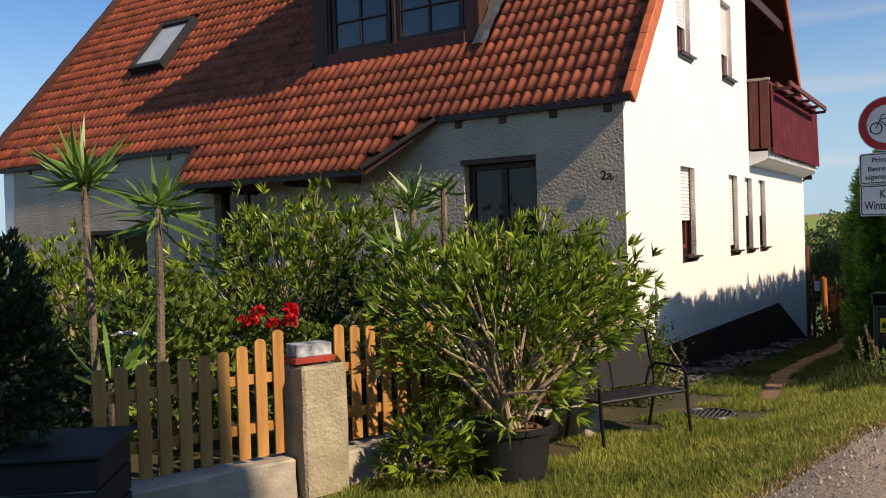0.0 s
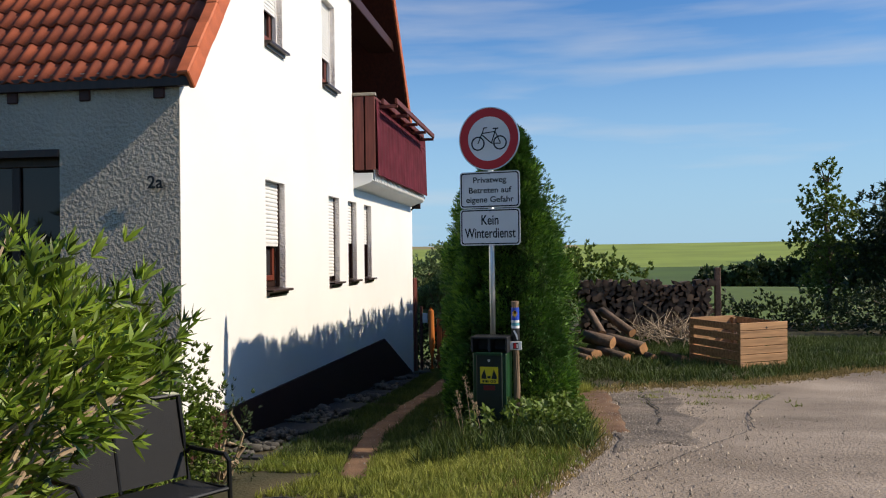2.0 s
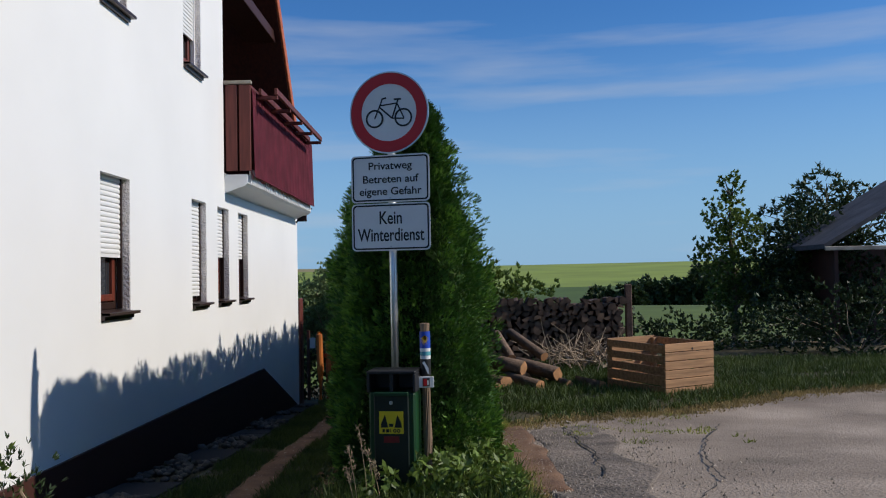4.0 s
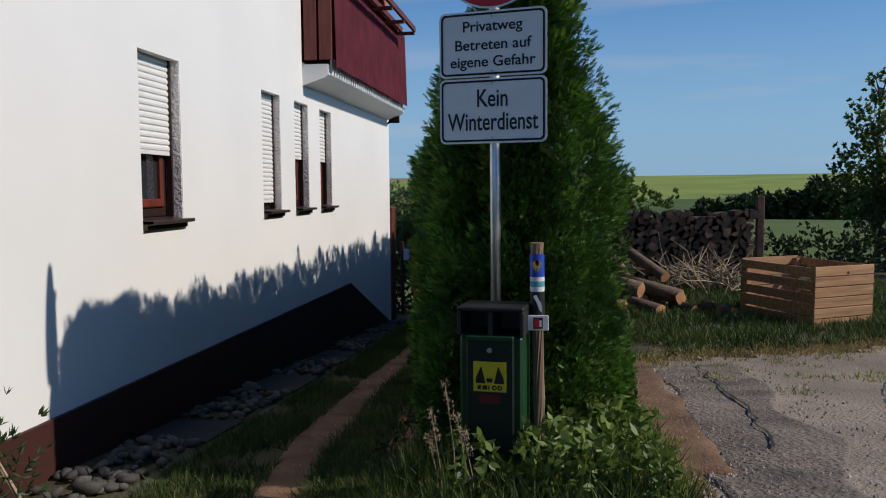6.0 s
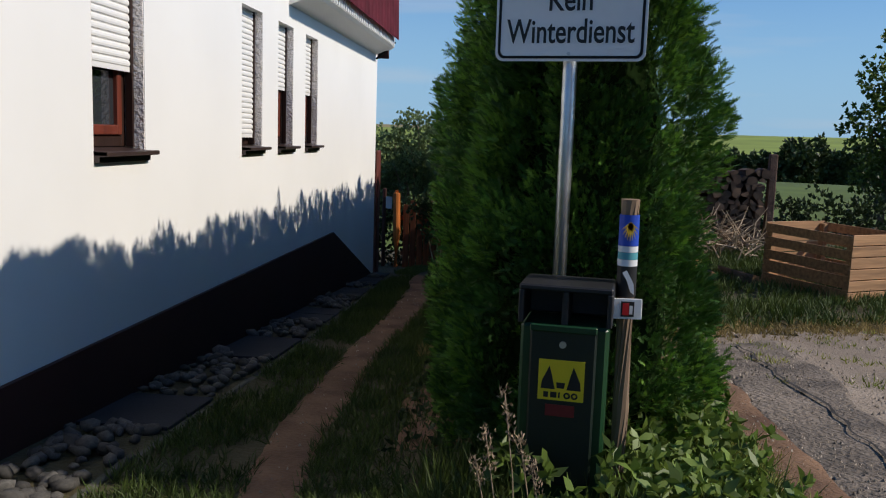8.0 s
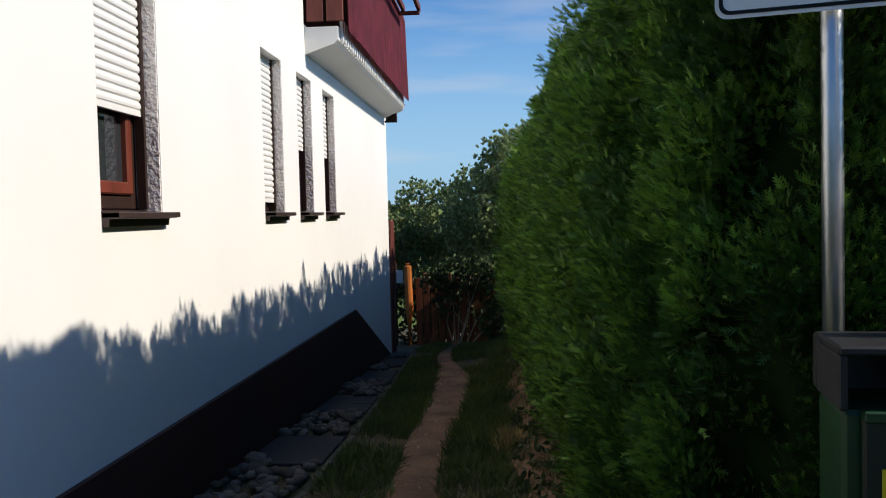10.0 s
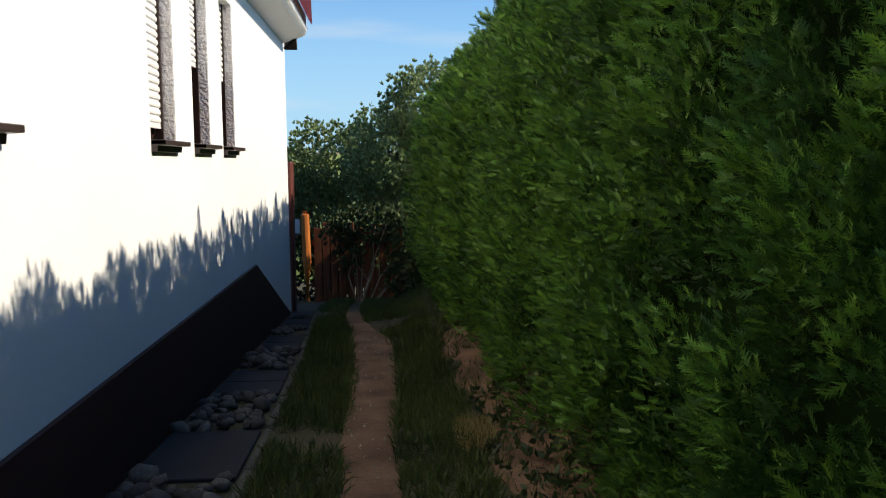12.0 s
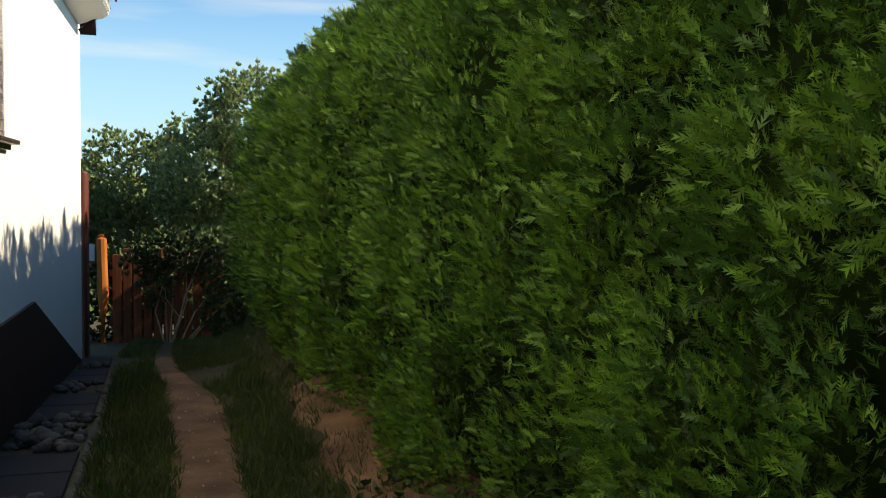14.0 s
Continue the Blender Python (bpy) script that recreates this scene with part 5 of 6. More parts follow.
bm = prism([(-0.022, hs - 0.28), (-0.006, hs - 0.27), (0.022, hs - 0.32), (0.026, hs - 0.365), (0.012, hs - 0.355), (-0.004, hs - 0.31)], 0.002, "y", None, -0.042)
part("white_mark", bm, SIGNWHITE, sk2)
pl2 = part("small_plate", box((-0.058, -0.052, hs - 0.423 - 0.035), (0.058, -0.044, hs - 0.423 + 0.045), 0.002), SIGNWHITE, sk2, "small white plate with a red and black mark")
part("printed_square", box((-0.022, -0.0545, hs - 0.448), (0.028, -0.0525, hs - 0.389)), SIGNBLACK, pl2)
part("printed_square", box((-0.016, -0.0560, hs - 0.442), (0.008, -0.0548, hs - 0.395)), SIGNRED, pl2)
part("printed_square", box((0.010, -0.0560, hs - 0.438), (0.022, -0.0548, hs - 0.404)), SIGNWHITE, pl2)

# ---- slatted crate ----
cr_m = Matrix.Translation((6.56, 7.42, 0.835)) @ Matrix.Rotation(radians(30), 4, "Z") @ Matrix.Rotation(radians(1), 4, "X")
crate = thing("crate", cr_m, "large weathered slatted wooden crate standing in the grass", "crate")
CW, CL, CH = 1.0, 1.3, 0.82
for i in range(6):
    z = 0.02 + i * 0.137
    for y0, y1 in ((-0.022, 0.0), (CL, CL + 0.022)):
        part("board", box((-0.02, y0, z), (CW + 0.02, y1, z + 0.125), 0.004), CRATE, crate)
for i in range(5):
    z = 0.02 + i * 0.170
    for x0, x1 in ((-0.022, 0.0), (CW, CW + 0.022)):
        o = part("board", box((x0, 0.0, z), (x1, CL, z + (0.15 if i < 2 else 0.115)), 0.004), CRATE, crate)
for x in (0.0, CW - 0.08):
    for y in (0.0, CL - 0.08):
        part("corner_post", box((x, y, 0.0), (x + 0.08, y + 0.08, CH - 0.02), 0.005), CRATE, crate)
part("base", box((0.0, 0.0, 0.03), (CW, CL, 0.07)), CRATE, crate)
part("knot_hole", cyl((CW * 0.55, -0.0235, CH - 0.085), (CW * 0.55, -0.021, CH - 0.085), 0.02, n=12), SIGNBLACK, crate)

# ---- stacked firewood ----
stack = thing("wood_pile", Matrix.Translation((5.6, 13.2, 0.0)), "long stack of dark split firewood against a post", "wood pile")


def log_mesh(seed, r, L, split):
    g = np.random.default_rng(seed)
    n = 9
    ring0 = [(r * (1 + 0.14 * g.normal()) * math.cos(2 * math.pi * i / n), r * (1 + 0.14 * g.normal()) * math.sin(2 * math.pi * i / n)) for i in range(n)]
    if split:
        ring0 = [(x, max(z, -r * 0.15)) for x, z in ring0]
    bm = prism(ring0, L, "y", None, -L / 2)
    bmesh.ops.recalc_face_normals(bm, faces=bm.faces)
    me = bpy.data.meshes.new("log")
    bm.to_mesh(me)
    bm.free()
    me.materials.append(LOGBARK)
    me.materials.append(LOGEND)
    for p in me.polygons:
        p.material_index = 1 if abs(p.normal.y) > 0.7 else 0
        p.use_smooth = p.material_index == 0 and not split
    return me


LOGS = [log_mesh(s, 0.075, 0.5, s % 2) for s in range(8)]
g = np.random.default_rng(77)
x0, x1 = 4.05, 7.08
row = 0
z = 0.92
while z < 2.22:
    x = x0 + (0.06 if row % 2 else 0.0)
    while x < x1:
        s = g.uniform(0.8, 1.25)
        if z < 2.1 or g.uniform() < 0.8:
            o = new("log", LOGS[g.integers(8)])
            o.parent = stack
            o.matrix_basis = Matrix.Translation((x - 5.6, g.normal(0, 0.03), z + g.normal(0, 0.012))) @ Matrix.Rotation(g.uniform(0, 6.28), 4, "Y") @ Matrix.Rotation(g.normal(0, 0.05), 4, "Z") @ Matrix.Diagonal((s, 1, s, 1))
        x += 0.135 * s
    z += 0.125
    row += 1
part("back_rows", box((x0 - 5.6, 0.3, 0.85), (x1 - 5.6, 0.7, 2.1), 0.04), LOGBARK, stack)
post = part("fence_post", box((7.16, 13.1, 0.8), (7.30, 13.24, 2.52), 0.015), LOGBARK)
tagged(post, "weathered square timber post at the end of the wood pile", "post")

# loose round logs before the stack: where each begins and ends, and how thick it is
LOOSE = [((4.92, 9.2, 1.34), (4.38, 10.05, 1.72), 0.085), ((4.35, 9.2, 1.33), (4.13, 9.85, 1.72), 0.080), ((5.09, 8.7, 1.08), (4.45, 9.45, 1.20), 0.105), ((4.52, 8.8, 1.18), (4.00, 9.3, 1.26), 0.110),
         ((4.75, 8.3, 0.95), (4.25, 8.95, 1.03), 0.100), ((4.20, 8.5, 1.00), (3.85, 9.1, 1.00), 0.105), ((5.25, 8.5, 0.93), (5.02, 9.05, 0.98), 0.085), ((5.76, 8.35, 0.93), (5.45, 8.95, 0.95), 0.085),
         ((4.60, 9.0, 0.97), (4.10, 9.5, 0.97), 0.110), ((5.00, 9.2, 0.96), (4.60, 9.9, 0.98), 0.100), ((4.05, 8.25, 0.93), (3.80, 8.7, 0.95), 0.075), ((4.30, 9.25, 1.18), (4.00, 9.9, 1.22), 0.090), ((4.75, 9.5, 1.14), (4.30, 9.9, 1.18), 0.085)]
for i, (a, b, r) in enumerate(LOOSE):
    a, b = Vector(a), Vector(b)
    me = log_mesh(300 + i, r, (b - a).length, False)
    me.materials[0], me.materials[1] = CUTBARK, CUTEND
    o = new("felled_log", me)
    o.matrix_world = Matrix.Translation((a + b) / 2) @ (b - a).to_track_quat("Y", "Z").to_matrix().to_4x4()
    tagged(o, "round cut log lying in a loose heap before the wood pile", "log", "loose logs")
g = np.random.default_rng(9)
bm = bmesh.new()
for i in range(170):
    a = Vector((5.95 + g.normal(0, 0.36), 11.2 + g.normal(0, 0.35), ground_z(5.5, 10.4) + abs(g.normal(0, 0.16))))
    d = Vector((g.normal(0, 1), g.normal(0, 0.7), g.uniform(0.1, 1.1))).normalized() * g.uniform(0.3, 0.85)
    tube([a, a + d * 0.5 + Vector((g.normal(0, 0.05), g.normal(0, 0.05), 0.04)), a + d], [0.014, 0.010, 0.004], 4, bm)
tagged(part("brushwood", bm, TWIG), "heap of pale dry branches beside the logs", "branches", kind="stuff")

# ---- shed at the edge of the lane ----
shed = thing("shed", Matrix.Translation((14.3, 15.0, 0.75)), "dark open wooden shed with a shallow grey roof", "shed")
part("back_wall", box((-1.6, 2.4, 0), (3.5, 2.5, 2.6)), DARKWOOD, shed)
part("side_wall", box((-1.55, 0.3, 0), (-1.45, 2.4, 2.5)), DARKWOOD, shed)
bm = prism([(-2.0, 2.50), (1.2, 4.35), (4.4, 2.50), (4.4, 2.62), (1.2, 4.47), (-2.0, 2.62)], 3.2, "y", at=-0.2)
part("roof", bm, SHEDROOF, shed, "grey roofing felt")
part("eave_rail", box((-2.0, -0.24, 2.46), (4.4, -0.2, 2.56), 0.01), CONCRETE, shed)
for x in (-0.5, 2.0):
    part("post", box((x, -0.15, 0), (x + 0.09, -0.06, 2.5), 0.008), STICK, shed)

# ---- garden fence, pillar, low wall ----
FD = Vector((0.37, 0.93, 0)).normalized()
FROT = Matrix.Rotation(math.atan2(FD.y, FD.x), 4, "Z")
F0 = Vector((-0.82, -5.43, 0))


def picket_mesh(h):
    w = 0.045
    pts = [(-w, 0), (w, 0), (w, h - 0.035)] + [(w * math.cos(radians(a)), h - 0.035 + 0.035 * math.sin(radians(a))) for a in range(20, 170, 20)] + [(-w, h - 0.035)]
    bm = prism(pts, 0.022, "y", None, -0.011)
    bmesh.ops.bevel(bm, geom=[e for e in bm.edges if abs(e.verts[0].co.y - e.verts[1].co.y) < 1e-5], offset=0.003, segments=1, affect="EDGES")
    return bm


def fence(start, count, tops, label, pitch=0.146):
    f = thing("picket_fence", Matrix.Translation(start) @ FROT, label, "fence")
    for i in range(count):
        zb, zt = tops(i)
        o = part("picket", picket_mesh(zt - zb), FENCE, f)
        o.location = (i * pitch, 0, zb)
    L = (count - 1) * pitch
    za = tops(0)[0]
    for dz in (0.18, 0.55):
        part("rail", box((-0.05, 0.013, za + dz), (L + 0.05, 0.048, za + dz + 0.075), 0.004), FENCE, f)
    return f


fence(F0 - FD * 0.146 * 9, 10, lambda i: (1.27, (2.06 + 0.004 * i + 0.12 * max(0, (i - 5) / 4) ** 2)), "orange-brown picket fence, the gate side of the garden wall")
fence(F0 + FD * 0.53, 18, lambda i: (1.27, 2.21 - 0.05 * min(1, i / 3)), "orange-brown picket fence behind the oleander")
bm = box((-0.19, -0.17, 0.55), (0.19, 0.17, 1.93), 0.02)
bmesh.ops.subdivide_edges(bm, edges=bm.edges[:], cuts=5, use_grid_fill=True)
for v in bm.verts:
    v.co += Vector((noise.noise(v.co * 5), noise.noise(v.co * 5 + Vector((7, 0, 0))), 0)) * 0.022
    if v.co.z > 1.85:
        v.co.z += 0.02 * noise.noise(v.co * 7)
pil = part("gate_pillar", bm, PILLAR)
pil.matrix_world = Matrix.Translation(F0 + FD * 0.27 + Vector((0.06, -0.02, 0))) @ FROT
tagged(pil, "lichened sandstone gate pillar in the picket fence", "pillar")


def low_wall(start, L, top, label):
    bm = box((0, -0.14, 0.5), (L, 0.16, top), 0.015)
    bmesh.ops.subdivide_edges(bm, edges=bm.edges[:], cuts=9, use_grid_fill=True)
    for v in bm.verts:
        v.co += Vector((0, noise.noise(v.co * 4) * 0.03, noise.noise(v.co * 3) * 0.02))
    w = part("garden_wall", bm, CONCRETE)
    w.matrix_world = Matrix.Translation(start) @ FROT
    tagged(w, label, "garden wall")


low_wall(F0 - FD * 2.6, 2.66, 1.24, "low crumbling stone wall under the pickets")
low_wall(F0 + FD * 0.48, 2.9, 1.22, "low stone wall under the fence behind the tub")
# tray planter on the pillar
tr = thing("flower_tray", Matrix.Translation(F0 + FD * 0.24 + Vector((0.03, 0, 1.945))) @ FROT, "red tray with a blue and white patterned side on the pillar", "planter")
part("tray", box((-0.17, -0.10, 0.0), (0.17, 0.12, 0.05), 0.006), mat("red_tray", (0.30, 0.035, 0.02), 0.5, 0.2, 6, 40, 0.05), tr)
part("panel", box((-0.15, -0.09, 0.05), (0.15, 0.10, 0.15), 0.006), mat("patterned_panel", (0.05, 0.09, 0.15), 0.5, 0.3, 9.0, 30.0, 0.05, second=(0.65, 0.66, 0.68)), tr)

# dark planter with a shrub, in the shade at the garden's end
pz = 1.0
plt = thing("planter_box", Matrix.Translation((-1.36, -7.40, pz + 0.1)) @ Matrix.Rotation(radians(38), 4, "Z"), "dark grey slatted wooden planter box", "planter")
PLANTER = wood("planter_wood", (0.018, 0.018, 0.018), 0.7, 0.3, axis=0)
for i in range(3):
    z = 0.02 + i * 0.19
    part("board", box((-0.85, -0.36, z), (0.75, -0.33, z + 0.175), 0.006), PLANTER, plt)
    part("board", box((0.72, -0.33, z), (0.75, 0.33, z + 0.175), 0.006), PLANTER, plt)
    part("board", box((-0.85, 0.33, z), (0.75, 0.36, z + 0.175), 0.006), PLANTER, plt)
part("rim", box((-0.88, -0.40, 0.585), (0.79, 0.40, 0.61), 0.006), PLANTER, plt)
shrub("planter_conifer", (-1.42, -7.40, 1.7), [(0.08, 0.05, 0.45, 0.42, 0.38, 0.45), (-0.35, -0.2, 0.4, 0.45, 0.4, 0.5), (0.05, 0, 0.85, 0.40, 0.35, 0.40)], DARKLEAF, "dark conifer shrub in the planter box", "shrub", 0.07, 0.020, 3000, 7, 23, 8, 0.6)

# plastic chair back and boxes glimpsed behind the fence
ch = thing("garden_chair", pose(-3.3, -5.0, 1.0, 0, 0, 60), "white plastic garden chair behind the fence", "chair")
for i in range(7):
    part("back_slat", box((-0.2 + i * 0.06, 0, 0.45), (-0.165 + i * 0.06, 0.02, 1.0), 0.004), SHUTTER, ch)
part("back_frame", tube([(-0.24, 0.01, 0.0), (-0.24, 0.01, 1.0), (-0.12, 0.01, 1.05), (0.12, 0.01, 1.05), (0.24, 0.01, 1.0), (0.24, 0.01, 0.0)], 0.022, 8), SHUTTER, ch)
part("seat", box((-0.24, -0.42, 0.40), (0.24, 0.0, 0.44), 0.015), SHUTTER, ch)
for x in (-0.22, 0.19):
    part("leg", box((x, -0.42, 0), (x + 0.035, -0.385, 0.40), 0.005), SHUTTER, ch)

# ---- tub ----
tz = ground_z(0.52, -4.22)
tub = thing("plant_tub", Matrix.Translation((0.52, -4.22, tz)), "round black plastic tub holding the oleander", "plant pot")
bm = bmesh.new()
prof = [(0.0, 0.0), (0.27, 0.0), (0.285, 0.04), (0.325, 0.38), (0.345, 0.385), (0.348, 0.43), (0.325, 0.43), (0.315, 0.36), (0.0, 0.35)]
rings = [[bm.verts.new((max(r, 0.001) * math.cos(2 * math.pi * i / 32), max(r, 0.001) * math.sin(2 * math.pi * i / 32), z)) for i in range(32)] for r, z in prof]
for a, b in zip(rings, rings[1:]):
    for i in range(32):
        bm.faces.new((a[i], a[(i + 1) % 32], b[(i + 1) % 32], b[i]))
part("shell", bm, BLACKPLASTIC, tub)
part("soil", cyl((0, 0, 0.35), (0, 0, 0.375), 0.314, n=28), DIRT, tub)

# ---- metal bench ----
def bench():
    b = thing("garden_bench", Matrix.Translation((0.90, -2.60, 0.95)) @ Matrix.Rotation(radians(60), 4, "Z"), "black metal garden bench with mesh seat and armrests", "bench")
    W = 1.02
    for x in (-W / 2, W / 2):
        part("arm", tube([(x, -0.30, 0.0), (x, -0.26, 0.35), (x, -0.25, 0.60), (x, -0.21, 0.635), (x, 0.16, 0.635), (x, 0.20, 0.60)], 0.016, 8), BLACKMETAL, b)
        part("back_leg", tube([(x, 0.28, 0.0), (x, 0.18, 0.40), (x, 0.24, 0.70), (x, 0.30, 0.98)], 0.016, 8), BLACKMETAL, b)
        part("seat_rail", tube([(x, -0.25, 0.42), (x, 0.19, 0.40)], 0.014, 8), BLACKMETAL, b)
    part("front_rail", tube([(-W / 2, -0.25, 0.42), (W / 2, -0.25, 0.42)], 0.016, 8), BLACKMETAL, b)
    part("top_rail", tube([(-W / 2, 0.30, 0.98), (W / 2, 0.30, 0.98)], 0.016, 8), BLACKMETAL, b)
    part("mid_bar", tube([(0, 0.19, 0.42), (0, 0.30, 0.97)], 0.012, 8), BLACKMETAL, b)
    mesh_cloth = mat("black_mesh", (0.007, 0.007, 0.008), 0.7, 0.2, 4.0, 200.0, 0.4)
    part("seat_mesh", box((-W / 2 + 0.01, -0.24, 0.405), (W / 2 - 0.01, 0.19, 0.415)), mesh_cloth, b)
    bm = prism([(0.19, 0.44), (0.30, 0.95), (0.308, 0.95), (0.198, 0.44)], W - 0.02, "x", at=-W / 2 + 0.01)
    part("back_mesh", bm, mesh_cloth, b)


bench()
blk = part("stone_block", box((0.2, -2.9, 0.85), (0.62, -2.55, 1.16), 0.02), CONCRETE)
tagged(blk, "pale concrete block under the shrubs beside the bench", "block")
# drain grate in the grass
gr = thing("drain_grate", Matrix.Translation((1.34, -1.36, ground_z(1.34, -1.36) + 0.002)) @ Matrix.Rotation(radians(4), 4, "Z"), "round cast iron drain grate set in concrete in the grass", "drain")
part("collar", cyl((0, 0, -0.06), (0, 0, 0.0), 0.30, 0.28, 28), KERB, gr)
for i in range(9):
    x = -0.20 + i * 0.05
    h = math.sqrt(max(0.01, 0.24 ** 2 - x * x))
    part("bar", box((x - 0.012, -h, 0.0), (x + 0.012, h, 0.022), 0.004), BLACKMETAL, gr)
part("rim", tube([(0.25 * math.cos(2 * math.pi * i / 24), 0.25 * math.sin(2 * math.pi * i / 24), 0.012) for i in range(25)], 0.02, 6), BLACKMETAL, gr)

# ---- stone strip along the wall ----
def kerb_x(y):
    return between([(0, 0.66), (5, 0.63), (7.5, 0.56), (10.3, 0.46), (12.8, 0.36)], y)


kerb = bmesh.new()
for i in range(24):
    y = 0.4 + i * 0.5
    m = Matrix.Translation((kerb_x(y), y, ground_z(0.7, y + 0.25))) @ Matrix.Rotation(math.atan2(kerb_x(y) - kerb_x(y + 0.5), 0.5), 4, "Z") @ Matrix.Rotation(-0.07 if y > 1 else -0.02, 4, "X")
    box((0.0, 0.004, -0.15), (0.05, 0.496, 0.025 + 0.006 * math.sin(i * 2.7)), 0.008, kerb, m)
tagged(part("kerb", kerb, KERB), "thin concrete edging beside the stone strip", "kerb", kind="structure")
STRIP = [(0.5, 1.95), (2.75, 4.2), (5.25, 6.4), (7.5, 8.65), (9.9, 10.5), (11.6, 12.0)]
last = 0.3
strip = thing("stone_strip", Matrix(), "strip of pale field stones and dark slabs along the plinth", "gravel strip", kind="structure")
for a, b in STRIP + [(12.6, 12.6)]:
    n = max(1, round((a - last) / 0.7))
    for i in range(n):
        y0, y1 = last + (a - last) * i / n, last + (a - last) * (i + 1) / n
        bm = prism([(0.05, y0 + 0.01), (kerb_x(y0) - 0.012, y0 + 0.01), (kerb_x(y1) - 0.012, y1 - 0.01), (0.05, y1 - 0.01)], 0.072, "z", at=-0.05)
        bmesh.ops.bevel(bm, geom=bm.edges[:], offset=0.005, segments=1, affect="EDGES")
        for v in bm.verts:
            v.co.z -= 0.07 * (v.co.y - (y0 + y1) / 2)
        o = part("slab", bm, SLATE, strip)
        o.location.z = ground_z(0.4, (y0 + y1) / 2)
    last = b


def stone_mesh(seed):
    g = np.random.default_rng(seed)
    bm = bmesh.new()
    bmesh.ops.create_icosphere(bm, subdivisions=1, radius=1.0)
    for v in bm.verts:
        v.co *= 1 + 0.13 * g.normal()
        v.co.z *= 0.66
        v.co.x *= 1.25
    me = bpy.data.meshes.new("stone")
    bm.to_mesh(me)
    bm.free()
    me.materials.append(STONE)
    me.polygons.foreach_set("use_smooth", [True] * len(me.polygons))
    return me


STONES = [stone_mesh(s) for s in range(7)]
g = np.random.default_rng(21)
for k, (a, b) in enumerate(STRIP):
    for i in range(int((b - a) * (62 if k < 4 else 34))):
        y = g.uniform(a, b)
        x = g.uniform(0.08, kerb_x(y) - 0.03)
        s = g.uniform(0.024, 0.054) * (1.0 if g.uniform() < 0.8 else 1.35)
        o = new("stone", STONES[g.integers(7)])
        o.parent = strip
        o.matrix_basis = Matrix.Translation((x, y, ground_z(x, y) + 0.015 + s * g.uniform(0.1, 0.7))) @ Euler((g.normal(0, 0.3), g.normal(0, 0.3), g.uniform(0, 6.28))).to_matrix().to_4x4() @ Matrix.Diagonal((s, s, s, 1))

# ---- garden gate at the far end ----
gate = thing("garden_gate", Matrix.Translation((0.0, 16.1, -0.45)), "old orange-brown board gate and posts at the path's end", "gate")
part("post", tube([(-0.05, 0, -0.2), (-0.04, 0, 0.9), (-0.06, 0, 1.80), (-0.06, 0, 1.86)], [0.09, 0.085, 0.08, 0.05], 10), ORANGEWOOD, gate, "rounded orange-brown post")
for i in range(11):
    part("board", box((0.10 + i * 0.155, 0.02, 0.05), (0.235 + i * 0.155, 0.05, 1.55 + 0.10 * math.sin(i * 1.9)), 0.008), GATEWOOD, gate)
part("rail", box((0.05, 0.05, 0.4), (1.85, 0.09, 0.5)), GATEWOOD, gate)
part("rail", box((0.05, 0.05, 1.2), (1.85, 0.09, 1.3)), GATEWOOD, gate)
part("notice", box((-0.30, -0.02, 1.45), (-0.16, 0.0, 1.72), 0.003), SIGNWHITE, gate, "small pale notice")
part("stile", box((-0.38, 0.0, 0.0), (-0.30, 0.06, 1.9), 0.01), DARKWOOD, gate)


# Bush added in front of the boards to stand for the shadow on them.
shrub("gate_shade_bush", (0.95, 15.75, -0.5), [(0.1, 0, 1.6, 0.75, 0.2, 0.35), (-0.2, 0, 1.2, 0.25, 0.15, 0.4), (0.85, -0.2, 0.8, 0.35, 0.3, 0.7)], DARKLEAF, "dark bush added to darken the garden gate", "shrub", 0.085, 0.045, 700, 6, 52, 10, 0.9)


# Another added bush, dark, filling the bright gap beside the post.
shrub("garden_shrub", (-0.2, 17.0, -0.6), [(0, 0, 0.8, 0.9, 0.4, 0.8), (-1.0, 0.2, 0.9, 0.7, 0.4, 0.9), (1.0, 0.2, 0.7, 0.9, 0.4, 0.8)], DARKLEAF, "dark bush added to close the bright gap behind the gate", "shrub", 0.10, 0.055, 1300, 6, 53, 10, 0.9)


# ---- grass and weeds ----
def tufts(name, spots, length, width, blades, material, seed, label, category, spread=0.35, droop=0.0):
    """Many blades over the ground; spots is a list of (x, y)."""
    at = np.array([(x, y, ground_z(x, y) - 0.005) for x, y in spots])
    out = np.tile([[0, 0, 1.0]], (len(at), 1))
    me = leaves(name, at, out, length, width, material, blades, spread, droop, seed, 0.3)
    return tagged(new(name, me), label, category, kind="stuff")


def scatter(n, x0, x1, y0, y1, keep, seed):
    g = np.random.default_rng(seed)
    out = []
    while len(out) < n:
        x, y = g.uniform(x0, x1), g.uniform(y0, y1)
        if keep(x, y, g.uniform()):
            out.append((x, y))
    return out


def on_lawn(x, y, u):
    if abs(x - path_mid(y)) < (0.15 + 0.07 * u) * path_wide(y) and y > -0.5:
        return False
    if x < kerb_x(y) + 0.07 and y > -0.1:
        return False
    if math.hypot(x - 1.34, y + 1.36) < 0.33 or math.hypot(x - 0.52, y + 4.22) < 0.33:
        return False
    if x > road_edge(y) - 0.05 + 0.18 * u:
        return False
    fx = F0.x + (y - F0.y) * 0.37 / 0.93
    if x < max(fx + 0.2, -0.6) and y < -0.2:
        return False
    return noise.noise((x * 1.1, y * 1.1, 3)) > -0.45 + 0.35 * u


